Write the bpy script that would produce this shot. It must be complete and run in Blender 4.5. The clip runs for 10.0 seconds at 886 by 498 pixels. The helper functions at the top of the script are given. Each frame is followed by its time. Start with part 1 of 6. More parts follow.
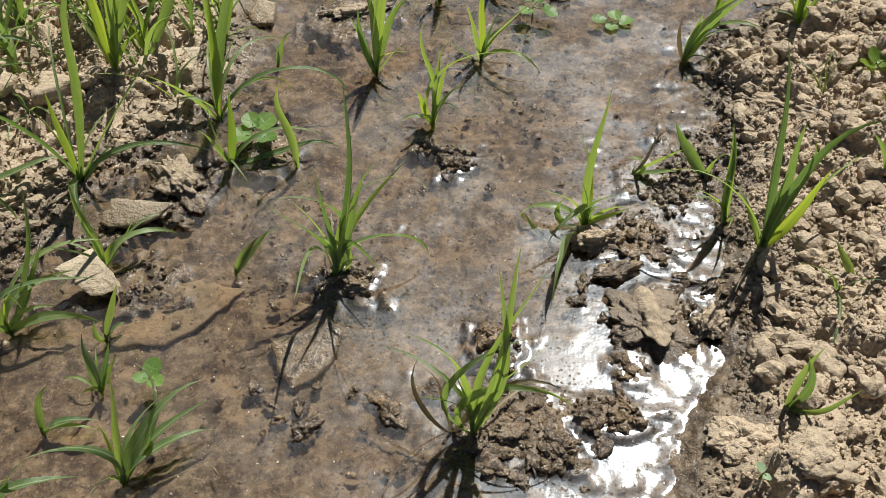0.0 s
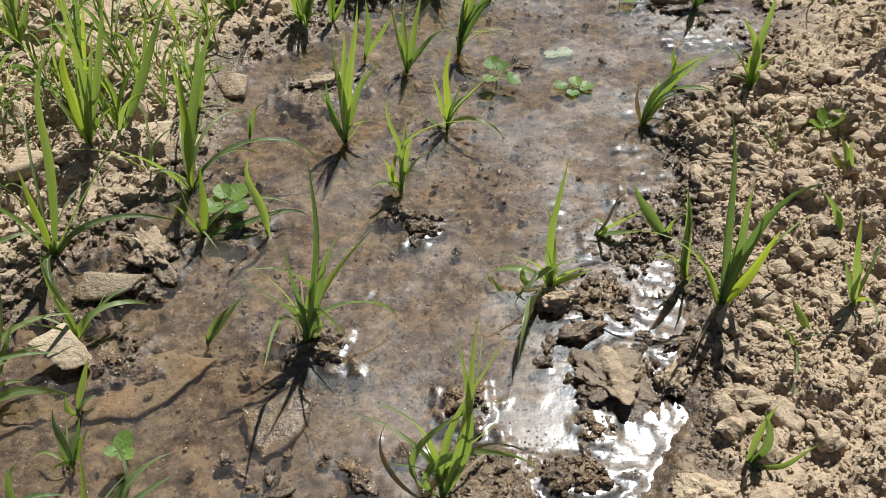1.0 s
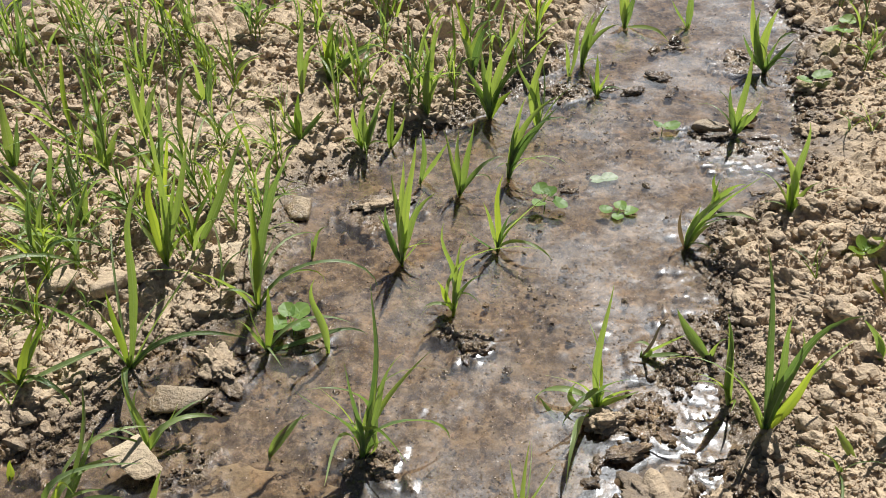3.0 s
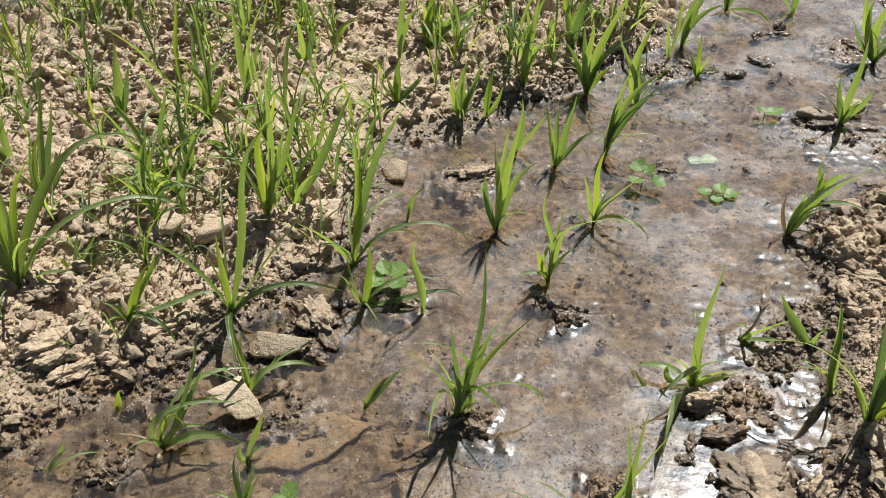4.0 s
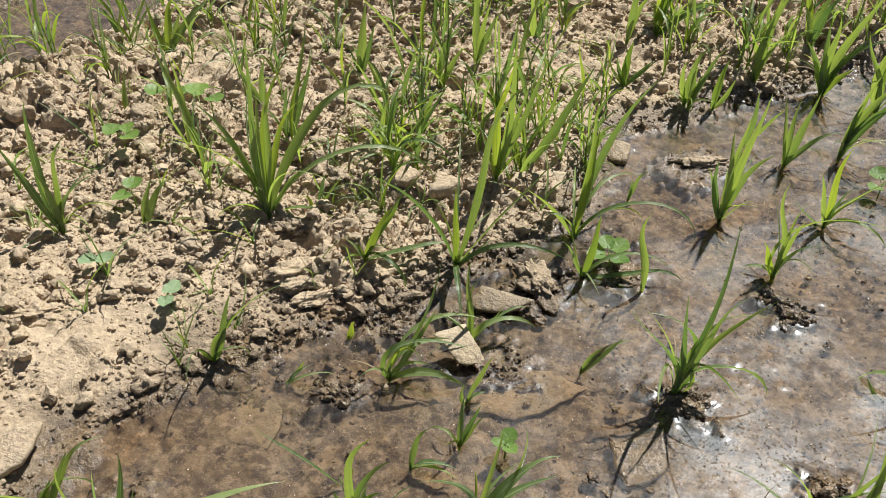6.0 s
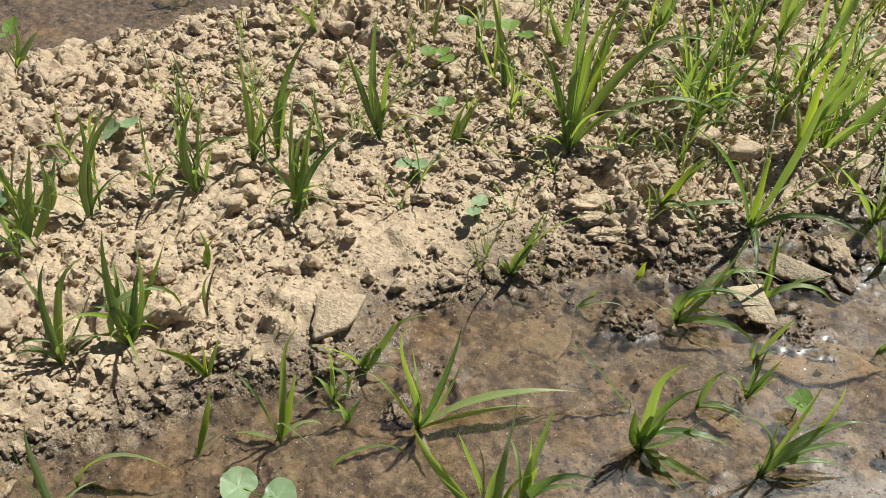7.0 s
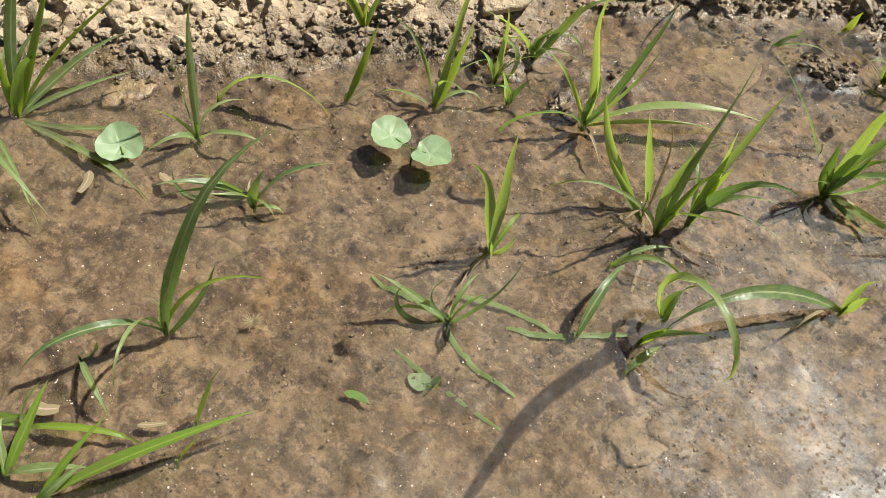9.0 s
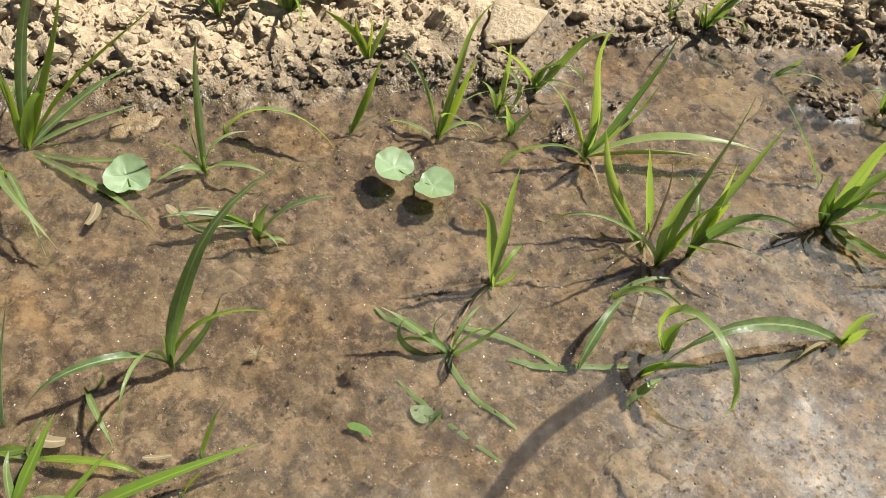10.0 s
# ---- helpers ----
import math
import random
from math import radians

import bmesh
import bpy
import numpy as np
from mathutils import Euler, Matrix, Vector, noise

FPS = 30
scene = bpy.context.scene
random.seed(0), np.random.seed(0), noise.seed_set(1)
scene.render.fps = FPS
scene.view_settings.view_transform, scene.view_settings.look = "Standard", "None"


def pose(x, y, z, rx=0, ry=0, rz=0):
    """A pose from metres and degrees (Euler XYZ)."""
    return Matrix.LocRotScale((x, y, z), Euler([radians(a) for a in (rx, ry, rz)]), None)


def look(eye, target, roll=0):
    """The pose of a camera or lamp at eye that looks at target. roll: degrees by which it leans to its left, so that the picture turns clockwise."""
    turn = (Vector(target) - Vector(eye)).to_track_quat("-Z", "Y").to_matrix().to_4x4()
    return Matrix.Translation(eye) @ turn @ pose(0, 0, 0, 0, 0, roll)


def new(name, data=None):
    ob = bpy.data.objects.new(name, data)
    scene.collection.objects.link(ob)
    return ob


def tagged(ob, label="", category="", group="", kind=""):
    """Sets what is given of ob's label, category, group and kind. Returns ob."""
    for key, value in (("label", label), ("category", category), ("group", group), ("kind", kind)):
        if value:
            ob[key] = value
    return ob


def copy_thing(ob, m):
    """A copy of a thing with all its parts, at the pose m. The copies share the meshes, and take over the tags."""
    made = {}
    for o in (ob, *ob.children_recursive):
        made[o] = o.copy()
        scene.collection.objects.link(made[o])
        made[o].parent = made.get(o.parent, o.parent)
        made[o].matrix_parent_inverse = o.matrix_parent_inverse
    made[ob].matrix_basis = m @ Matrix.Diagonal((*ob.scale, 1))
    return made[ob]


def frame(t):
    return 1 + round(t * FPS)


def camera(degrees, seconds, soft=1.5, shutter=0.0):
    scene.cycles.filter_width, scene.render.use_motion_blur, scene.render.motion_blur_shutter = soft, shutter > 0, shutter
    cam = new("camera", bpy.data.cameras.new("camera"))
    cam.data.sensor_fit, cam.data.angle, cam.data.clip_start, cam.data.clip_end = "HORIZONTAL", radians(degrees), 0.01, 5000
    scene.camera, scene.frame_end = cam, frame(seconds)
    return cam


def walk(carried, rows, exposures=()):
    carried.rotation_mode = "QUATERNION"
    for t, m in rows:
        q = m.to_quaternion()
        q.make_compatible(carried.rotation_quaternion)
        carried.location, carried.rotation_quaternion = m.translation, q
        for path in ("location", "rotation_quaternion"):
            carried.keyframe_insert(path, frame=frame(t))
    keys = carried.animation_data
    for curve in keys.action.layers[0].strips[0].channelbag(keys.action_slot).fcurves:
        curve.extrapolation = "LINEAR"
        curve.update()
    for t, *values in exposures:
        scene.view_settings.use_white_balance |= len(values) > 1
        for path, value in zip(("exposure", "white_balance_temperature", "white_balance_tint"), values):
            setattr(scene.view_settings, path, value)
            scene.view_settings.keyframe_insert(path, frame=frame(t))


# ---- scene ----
cam = camera(56.2, 10.0, soft=0.6)
PATH = [
    (0, (0.288, 0.469, 0.913), (0.158, 1.795, -0.579), -0.3),
    (0.5, (0.312, 0.468, 0.92), (0.221, 1.824, -0.547), -0.5),
    (1, (0.311, 0.463, 0.946), (0.216, 1.885, -0.457), -0.4),
    (1.5, (0.319, 0.464, 0.981), (0.227, 1.981, -0.319), -0.4),
    (2, (0.331, 0.432, 1.028), (0.204, 2.022, -0.179), -1.3),
    (3.5, (0.272, 0.424, 1.015), (0.002, 1.975, -0.219), -2.0),
    (4, (0.229, 0.395, 1.006), (-0.112, 1.918, -0.246), -1.4),
    (4.5, (0.195, 0.372, 1.002), (-0.232, 1.866, -0.257), -1.2),
    (5, (0.166, 0.355, 1.005), (-0.336, 1.823, -0.256), -1.4),
    (5.2, (0.16, 0.347, 1.002), (-0.364, 1.807, -0.26), -1.4),
    (6.3, (0.089, 0.246, 0.991), (-0.704, 1.6, -0.25), -3.0),
    (6.5, (0.059, 0.202, 0.998), (-0.819, 1.495, -0.251), -3.4),
    (7, (-0.014, 0.096, 0.982), (-1.025, 1.25, -0.3), -2.0),
    (7.5, (-0.038, -0.005, 0.89), (-1.061, 0.995, -0.507), 1.3),
    (8, (-0.047, -0.042, 0.831), (-0.993, 0.855, -0.685), 4.6),
    (8.5, (-0.05, -0.048, 0.795), (-0.934, 0.821, -0.775), 6.4),
    (9, (-0.075, -0.055, 0.759), (-0.959, 0.801, -0.817), 6.6),
    (9.5, (-0.083, -0.058, 0.77), (-0.982, 0.794, -0.8), 6.4),
    (10, (-0.079, -0.048, 0.778), (-0.998, 0.815, -0.775), 5.9),
]
EXPOSURES = ((0.0, 0.36, 6050, 7), (1.0, 0.36, 6050, 9), (2.0, 0.56, 6050, 10), (5.0, 0.53, 6100, 9), (6.5, 0.50, 6150, 7), (7.5, 0.46, 6300, 5), (8.2, 0.54, 6400, 5), (9.0, 0.80, 6450, 5), (10.0, 0.84, 6450, 5))
walk(cam, [(t, look(eye, target, roll)) for t, eye, target, roll in PATH], EXPOSURES)

# ---- light ----
SUN_AZIMUTH, SUN_HEIGHT = 70.2, 57.2
world = bpy.data.worlds.new("sky")
scene.world = world
world.use_nodes = True
wn = world.node_tree
sky = wn.nodes.new("ShaderNodeTexSky")
sky.sky_type, sky.sun_disc = "NISHITA", False
sky.sun_elevation, sky.sun_rotation = radians(SUN_HEIGHT), radians(90 - SUN_AZIMUTH)
wn.links.new(sky.outputs["Color"], wn.nodes["Background"].inputs["Color"])
wn.nodes["Background"].inputs["Strength"].default_value = 0.031
sun_data = bpy.data.lights.new("sun", "SUN")
sun_data.energy, sun_data.angle, sun_data.color = 5.0, radians(0.53), (1.0, 0.95, 0.87)
sun = new("sun", sun_data)
az, el = radians(SUN_AZIMUTH), radians(SUN_HEIGHT)
sun.matrix_world = look((3 * math.cos(az) * math.cos(el), 3 * math.sin(az) * math.cos(el), 3 * math.sin(el)), (0, 0, 0))


# ---- materials ----
def material(name):
    m = bpy.data.materials.new(name)
    m.use_nodes = True
    m.node_tree.nodes.clear()
    return m, m.node_tree


def node(tree, kind, **values):
    n = tree.nodes.new("ShaderNode" + kind)
    for key, value in values.items():
        n.inputs[key.replace("_", " ")].default_value = value
    return n


def noise_node(tree, scale, detail=4.0, rough=0.55, where=None):
    n = node(tree, "TexNoise", Scale=scale, Detail=detail, Roughness=rough)
    tree.links.new(where or tree.nodes.new("ShaderNodeNewGeometry").outputs["Position"], n.inputs["Vector"])
    return n.outputs["Fac"]


def span(tree, value, a, b, to_a=0.0, to_b=1.0):
    n = node(tree, "MapRange")
    n.interpolation_type = "SMOOTHSTEP"
    for k, v in zip(("From Min", "From Max", "To Min", "To Max"), (a, b, to_a, to_b)):
        n.inputs[k].default_value = v
    tree.links.new(value, n.inputs["Value"])
    return n.outputs["Result"]


def maths(tree, op, a, b):
    n = tree.nodes.new("ShaderNodeMath")
    n.operation = op
    for k, v in enumerate((a, b)):
        if hasattr(v, "links"):
            tree.links.new(v, n.inputs[k])
        else:
            n.inputs[k].default_value = v
    return n.outputs[0]


def blend(tree, fac, a, b, mode="MIX"):
    n = tree.nodes.new("ShaderNodeMix")
    n.data_type, n.blend_type = "RGBA", mode
    for key, v in ((0, fac), (6, a), (7, b)):
        if hasattr(v, "links"):
            tree.links.new(v, n.inputs[key])
        else:
            n.inputs[key].default_value = v if key == 0 else (*v, 1.0)
    return n.outputs[2]


def bump(tree, height, strength, distance, normal=None):
    n = node(tree, "Bump", Strength=strength, Distance=distance)
    tree.links.new(height, n.inputs["Height"])
    if normal:
        tree.links.new(normal, n.inputs["Normal"])
    return n.outputs["Normal"]


def finish(tree, shader):
    out = tree.nodes.new("ShaderNodeOutputMaterial")
    tree.links.new(shader, out.inputs["Surface"])


def broad_shift(tree, place):
    """The same place in another stretch of noise."""
    n = tree.nodes.new("ShaderNodeVectorMath")
    n.inputs[1].default_value = (7.3, 3.1, 5.7)
    tree.links.new(place, n.inputs[0])
    return n.outputs[0]


def soil_material(name, dry_a, dry_b, wet_a, wet_b, rise=0.0, by_object=False, blot=1.0):
    """Crumbly loam that is soaked up to a ragged line a little above the water."""
    m, t = material(name)
    place = t.nodes.new("ShaderNodeNewGeometry").outputs["Position"]
    apart = t.nodes.new("ShaderNodeSeparateXYZ")
    t.links.new(place, apart.inputs[0])
    broad, middle, fine, grit = (noise_node(t, k, d, 0.6, place) for k, d in ((3.0, 3.0), (22.0, 4.0), (120.0, 4.0), (520.0, 2.0)))
    dry = blend(t, span(t, middle, 0.3, 0.7), dry_a, dry_b)
    dry = blend(t, span(t, fine, 0.35, 0.75), dry, (dry_b[0] * 1.18, dry_b[1] * 1.16, dry_b[2] * 1.1))
    dry = blend(t, span(t, grit, 0.55, 0.72, 0.0, 0.5), dry, (dry_a[0] * 0.6, dry_a[1] * 0.58, dry_a[2] * 0.55))
    wet = blend(t, span(t, middle, 0.3, 0.7), wet_a, wet_b)
    wet = blend(t, span(t, fine, 0.5, 0.75, 0.0, 0.6), wet, (wet_b[0] * 1.35, wet_b[1] * 1.3, wet_b[2] * 1.2))
    wet = blend(t, span(t, noise_node(t, 17.0, 9.0, 0.80, place), 0.50, 0.60, 0.0, 0.62 * blot), wet, (0.045, 0.032, 0.024))
    wet = blend(t, span(t, noise_node(t, 55.0, 4.0, 0.7, place), 0.50, 0.60, 0.0, 0.55), wet, (0.28, 0.213, 0.135))
    wet = blend(t, span(t, noise_node(t, 34.0, 8.0, 0.78, place), 0.50, 0.62, 0.0, 0.60 * blot), wet, (0.060, 0.043, 0.035))
    wet = blend(t, span(t, noise_node(t, 210.0, 3.0, 0.6, place), 0.57, 0.65, 0.0, 0.4 * blot), wet, (0.060, 0.044, 0.030))
    wet = blend(t, span(t, noise_node(t, 16.0, 6.0, 0.66, place), 0.53, 0.61, 0.0, 0.5), wet, (0.31, 0.215, 0.122))
    wet = blend(t, span(t, noise_node(t, 60.0, 5.0, 0.66, place), 0.51, 0.60, 0.0, 0.55), wet, (0.070, 0.048, 0.033))
    wet = blend(t, span(t, noise_node(t, 75.0, 5.0, 0.70, broad_shift(t, place)), 0.56, 0.64, 0.0, 0.55), wet, (0.34, 0.245, 0.165))
    wet = blend(t, span(t, grit, 0.64, 0.70, 0.0, 0.4), wet, (0.40, 0.32, 0.24))
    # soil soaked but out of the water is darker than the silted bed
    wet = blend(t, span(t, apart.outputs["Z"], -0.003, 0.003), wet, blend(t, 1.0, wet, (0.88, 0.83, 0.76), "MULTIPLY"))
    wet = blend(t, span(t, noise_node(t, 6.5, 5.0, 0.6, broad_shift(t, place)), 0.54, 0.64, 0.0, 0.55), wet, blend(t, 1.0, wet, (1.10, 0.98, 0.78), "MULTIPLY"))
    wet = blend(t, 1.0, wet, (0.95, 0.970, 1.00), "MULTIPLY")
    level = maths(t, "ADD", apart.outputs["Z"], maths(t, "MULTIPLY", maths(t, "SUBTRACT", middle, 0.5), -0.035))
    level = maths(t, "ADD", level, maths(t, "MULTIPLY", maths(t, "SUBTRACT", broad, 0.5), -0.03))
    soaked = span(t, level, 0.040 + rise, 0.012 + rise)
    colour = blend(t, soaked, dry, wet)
    if by_object:
        info = t.nodes.new("ShaderNodeObjectInfo")
        colour = blend(t, 1.0, colour, blend(t, info.outputs["Random"], (0.80, 0.80, 0.80), (1.12, 1.10, 1.06)), "MULTIPLY")
    else:
        island = t.nodes.new("ShaderNodeNewGeometry")
        colour = blend(t, 1.0, colour, blend(t, island.outputs["Random Per Island"], (0.86, 0.86, 0.86), (1.1, 1.09, 1.06)), "MULTIPLY")
    b = t.nodes.new("ShaderNodeBsdfPrincipled")
    # loose silt on the drowned bed lets light spread sideways
    b.subsurface_method = "BURLEY"
    b.inputs["Subsurface Radius"].default_value = (1.0, 0.88, 0.74)
    b.inputs["Subsurface Scale"].default_value = 0.0060
    t.links.new(span(t, apart.outputs["Z"], -0.0015, -0.006, 0.0, 0.75), b.inputs["Subsurface Weight"])
    t.links.new(colour, b.inputs["Base Color"])
    t.links.new(maths(t, "ADD", maths(t, "MULTIPLY", soaked, -0.70), 0.95), b.inputs["Roughness"])
    t.links.new(maths(t, "MULTIPLY", maths(t, "ADD", maths(t, "MULTIPLY", soaked, 0.50), 0.12), span(t, apart.outputs["Z"], -0.0005, 0.0015)), b.inputs["Specular IOR Level"])
    relief = bump(t, middle, 0.65, 0.009)
    relief = bump(t, fine, 0.9, 0.0062, relief)
    t.links.new(span(t, apart.outputs["Z"], -0.004, 0.010, 0.45, 0.9), relief.node.inputs["Strength"])
    relief = bump(t, grit, 0.8, 0.0014, relief)
    t.links.new(span(t, apart.outputs["Z"], -0.004, 0.004, 0.15, 0.8), relief.node.inputs["Strength"])
    t.links.new(relief, b.inputs["Normal"])
    finish(t, b.outputs[0])
    return m


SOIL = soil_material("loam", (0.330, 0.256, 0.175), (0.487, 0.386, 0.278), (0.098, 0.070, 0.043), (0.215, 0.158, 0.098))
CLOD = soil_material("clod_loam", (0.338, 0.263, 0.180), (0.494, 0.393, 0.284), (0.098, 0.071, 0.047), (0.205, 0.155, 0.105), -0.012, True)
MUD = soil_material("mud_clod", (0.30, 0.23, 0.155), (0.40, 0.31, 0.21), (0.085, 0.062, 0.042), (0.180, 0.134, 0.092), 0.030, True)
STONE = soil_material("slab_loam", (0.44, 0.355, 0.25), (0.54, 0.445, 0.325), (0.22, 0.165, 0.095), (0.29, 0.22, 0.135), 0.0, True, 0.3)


def water_material():
    """Shallow water: clear with a silt film in places, smooth but for small ripples and beads where grains break the surface."""
    m, t = material("shallow_water")
    place = t.nodes.new("ShaderNodeNewGeometry").outputs["Position"]
    ripple, film, speck = noise_node(t, 9.0, 2.0, 0.5, place), noise_node(t, 2.6, 6.0, 0.68, place), noise_node(t, 330.0, 2.0, 0.5, place)
    fine = noise_node(t, 60.0, 3.0, 0.6, place)
    swell = bump(t, fine, 0.5, 0.0032, bump(t, ripple, 0.06, 0.01))
    t.links.new(span(t, film, 0.36, 0.66, 0.04, 0.20), swell.node.inputs["Strength"])
    # beads: sparse little domes of water over grains that stand just proud
    cells = node(t, "TexVoronoi", Scale=190.0)
    cells.inputs["Randomness"].default_value = 1.0
    warp = t.nodes.new("ShaderNodeMix")
    warp.data_type = "VECTOR"
    warp.inputs[0].default_value = 0.0025
    shake = node(t, "TexNoise", Scale=130.0, Detail=2.0)
    t.links.new(place, shake.inputs["Vector"])
    t.links.new(place, warp.inputs[4])
    t.links.new(shake.outputs["Color"], warp.inputs[5])
    t.links.new(warp.outputs[1], cells.inputs["Vector"])
    pick = t.nodes.new("ShaderNodeSeparateColor")
    t.links.new(cells.outputs["Color"], pick.inputs[0])
    crowd = noise_node(t, 10.0, 7.0, 0.75, place)
    chosen = maths(t, "GREATER_THAN", maths(t, "ADD", pick.outputs[0], span(t, crowd, 0.48, 0.62, 0.0, 0.62)), 0.940)
    wide = maths(t, "ADD", maths(t, "MULTIPLY", maths(t, "POWER", pick.outputs[1], 1.7), 0.36), 0.16)
    dome = maths(t, "MULTIPLY", span(t, maths(t, "DIVIDE", cells.outputs["Distance"], wide), 1.0, 0.0), chosen)
    dome = maths(t, "MULTIPLY", dome, maths(t, "ADD", wide, 0.1))
    # uneven puckers where the film clings to mud just below
    pucker = maths(t, "MULTIPLY", span(t, noise_node(t, 150.0, 2.0, 0.5, place), 0.58, 0.72), span(t, noise_node(t, 7.5, 7.0, 0.76, place), 0.47, 0.56))
    dome = maths(t, "ADD", dome, pucker)
    normal = bump(t, dome, 1.0, 0.0019, swell)
    clear = t.nodes.new("ShaderNodeBsdfTransparent")
    clear.inputs["Color"].default_value = (0.92, 0.89, 0.86, 1)
    silt = t.nodes.new("ShaderNodeBsdfDiffuse")
    silt.inputs["Color"].default_value = (0.29, 0.232, 0.165, 1)
    cloud = t.nodes.new("ShaderNodeMixShader")
    dust = maths(t, "ADD", span(t, film, 0.45, 0.75, 0.02, 0.12), span(t, speck, 0.68, 0.74, 0.0, 0.4))
    t.links.new(dust, cloud.inputs[0])
    t.links.new(clear.outputs[0], cloud.inputs[1])
    t.links.new(silt.outputs[0], cloud.inputs[2])
    calm, ruffled, bead = (t.nodes.new("ShaderNodeBsdfGlossy") for _ in range(3))
    calm.inputs["Roughness"].default_value = 0.13
    ruffled.inputs["Roughness"].default_value = 0.42
    bead.inputs["Roughness"].default_value = 0.15
    for g in (calm, ruffled, bead):
        g.inputs["Color"].default_value = (0.93, 0.96, 1.0, 1)
    t.links.new(normal, bead.inputs["Normal"])
    for g in (calm, ruffled):
        t.links.new(swell, g.inputs["Normal"])
    gloss, shine = (t.nodes.new("ShaderNodeMixShader") for _ in range(2))
    t.links.new(span(t, noise_node(t, 5.0, 6.0, 0.72, place), 0.40, 0.62, 0.08, 0.60), gloss.inputs[0])
    t.links.new(calm.outputs[0], gloss.inputs[1])
    t.links.new(ruffled.outputs[0], gloss.inputs[2])
    t.links.new(maths(t, "MULTIPLY", span(t, dome, 0.005, 0.05), 0.8), shine.inputs[0])
    t.links.new(gloss.outputs[0], shine.inputs[1])
    t.links.new(bead.outputs[0], shine.inputs[2])
    fresnel = node(t, "Fresnel", IOR=1.58)
    both = t.nodes.new("ShaderNodeMixShader")
    t.links.new(fresnel.outputs[0], both.inputs[0])
    t.links.new(cloud.outputs[0], both.inputs[1])
    t.links.new(shine.outputs[0], both.inputs[2])
    finish(t, both.outputs[0])
    return m


WATER = water_material()


def wet_grain_material():
    m, t = material("wet_grain")
    b = t.nodes.new("ShaderNodeBsdfPrincipled")
    b.inputs["Base Color"].default_value = (0.20, 0.15, 0.10, 1)
    b.inputs["Roughness"].default_value = 0.24
    b.inputs["IOR"].default_value = 1.5
    finish(t, b.outputs[0])
    return m


WET_GRAIN = wet_grain_material()


def leaf_material(name, dark, light, glow, rough=0.42, thin=0.5, veins=True):
    """A thin leaf: a waxy face, and daylight that shines through it."""
    m, t = material(name)
    info = t.nodes.new("ShaderNodeObjectInfo")
    coord = t.nodes.new("ShaderNodeTexCoord")
    grain = noise_node(t, 90.0, 3.0, 0.6, coord.outputs["Object"])
    patch = noise_node(t, 18.0, 3.0, 0.6, coord.outputs["Object"])
    island = t.nodes.new("ShaderNodeNewGeometry")
    chance = maths(t, "FRACT", maths(t, "ADD", info.outputs["Random"], island.outputs["Random Per Island"]), 0.0)
    base = blend(t, chance, dark, light)
    base = blend(t, span(t, grain, 0.35, 0.7, 0.0, 0.45), base, (light[0] * 1.2, light[1] * 1.12, light[2] * 1.1))
    base = blend(t, span(t, patch, 0.60, 0.72, 0.0, 0.6), base, (0.20, 0.19, 0.07))
    shine = blend(t, chance, (glow[0] * 0.55, glow[1] * 0.62, glow[2] * 0.7), (glow[0] * 1.7, glow[1] * 1.45, glow[2] * 1.1))
    relief = grain
    if veins:
        # u runs across the blade: a pale midrib and fine lengthwise lines
        apart = t.nodes.new("ShaderNodeSeparateXYZ")
        t.links.new(coord.outputs["UV"], apart.inputs[0])
        off = maths(t, "ABSOLUTE", maths(t, "SUBTRACT", apart.outputs["X"], 0.5), 0.0)
        rib = span(t, off, 0.03, 0.09, 1.0, 0.0)
        lines = maths(t, "SINE", maths(t, "MULTIPLY", apart.outputs["X"], 75.0), 0.0)
        base = blend(t, maths(t, "MULTIPLY", rib, 0.8), base, (min(1, light[0] * 2.0), min(1, light[1] * 1.65), light[2] * 2.2))
        base = blend(t, span(t, lines, -0.2, 1.0, 0.0, 0.45), base, (dark[0] * 0.7, dark[1] * 0.75, dark[2] * 0.7))
        shine = blend(t, maths(t, "MULTIPLY", rib, 0.5), shine, (glow[0] * 0.5, glow[1] * 0.6, glow[2] * 0.5))
        relief = maths(t, "ADD", grain, maths(t, "MULTIPLY", lines, 0.3))
        tip = span(t, maths(t, "ADD", apart.outputs["Y"], maths(t, "MULTIPLY", patch, 0.35)), 1.05, 1.2, 0.0, 0.7)
        base = blend(t, tip, base, (0.24, 0.19, 0.08))
    else:
        # broad leaves: u runs round the leaf, v outwards; pale veins fan out from the stalk
        apart = t.nodes.new("ShaderNodeSeparateXYZ")
        t.links.new(coord.outputs["UV"], apart.inputs[0])
        fan = maths(t, "ABSOLUTE", maths(t, "SINE", maths(t, "MULTIPLY", apart.outputs["X"], 3.14159 * 5), 0.0), 0.0)
        vein = maths(t, "MULTIPLY", span(t, maths(t, "MULTIPLY", fan, apart.outputs["Y"]), 0.03, 0.14, 1.0, 0.0), span(t, apart.outputs["Y"], 0.9, 0.6))
        base = blend(t, maths(t, "MULTIPLY", vein, 0.22), base, (min(1, light[0] * 1.7), min(1, light[1] * 1.45), light[2] * 1.7))
        relief = maths(t, "SUBTRACT", grain, vein)
    b = t.nodes.new("ShaderNodeBsdfPrincipled")
    b.inputs["Roughness"].default_value = rough
    t.links.new(base, b.inputs["Base Color"])
    t.links.new(bump(t, relief, 0.3, 0.0006), b.inputs["Normal"])
    through_leaf = t.nodes.new("ShaderNodeBsdfTranslucent")
    t.links.new(shine, through_leaf.inputs["Color"])
    mix = t.nodes.new("ShaderNodeMixShader")
    mix.inputs[0].default_value = thin
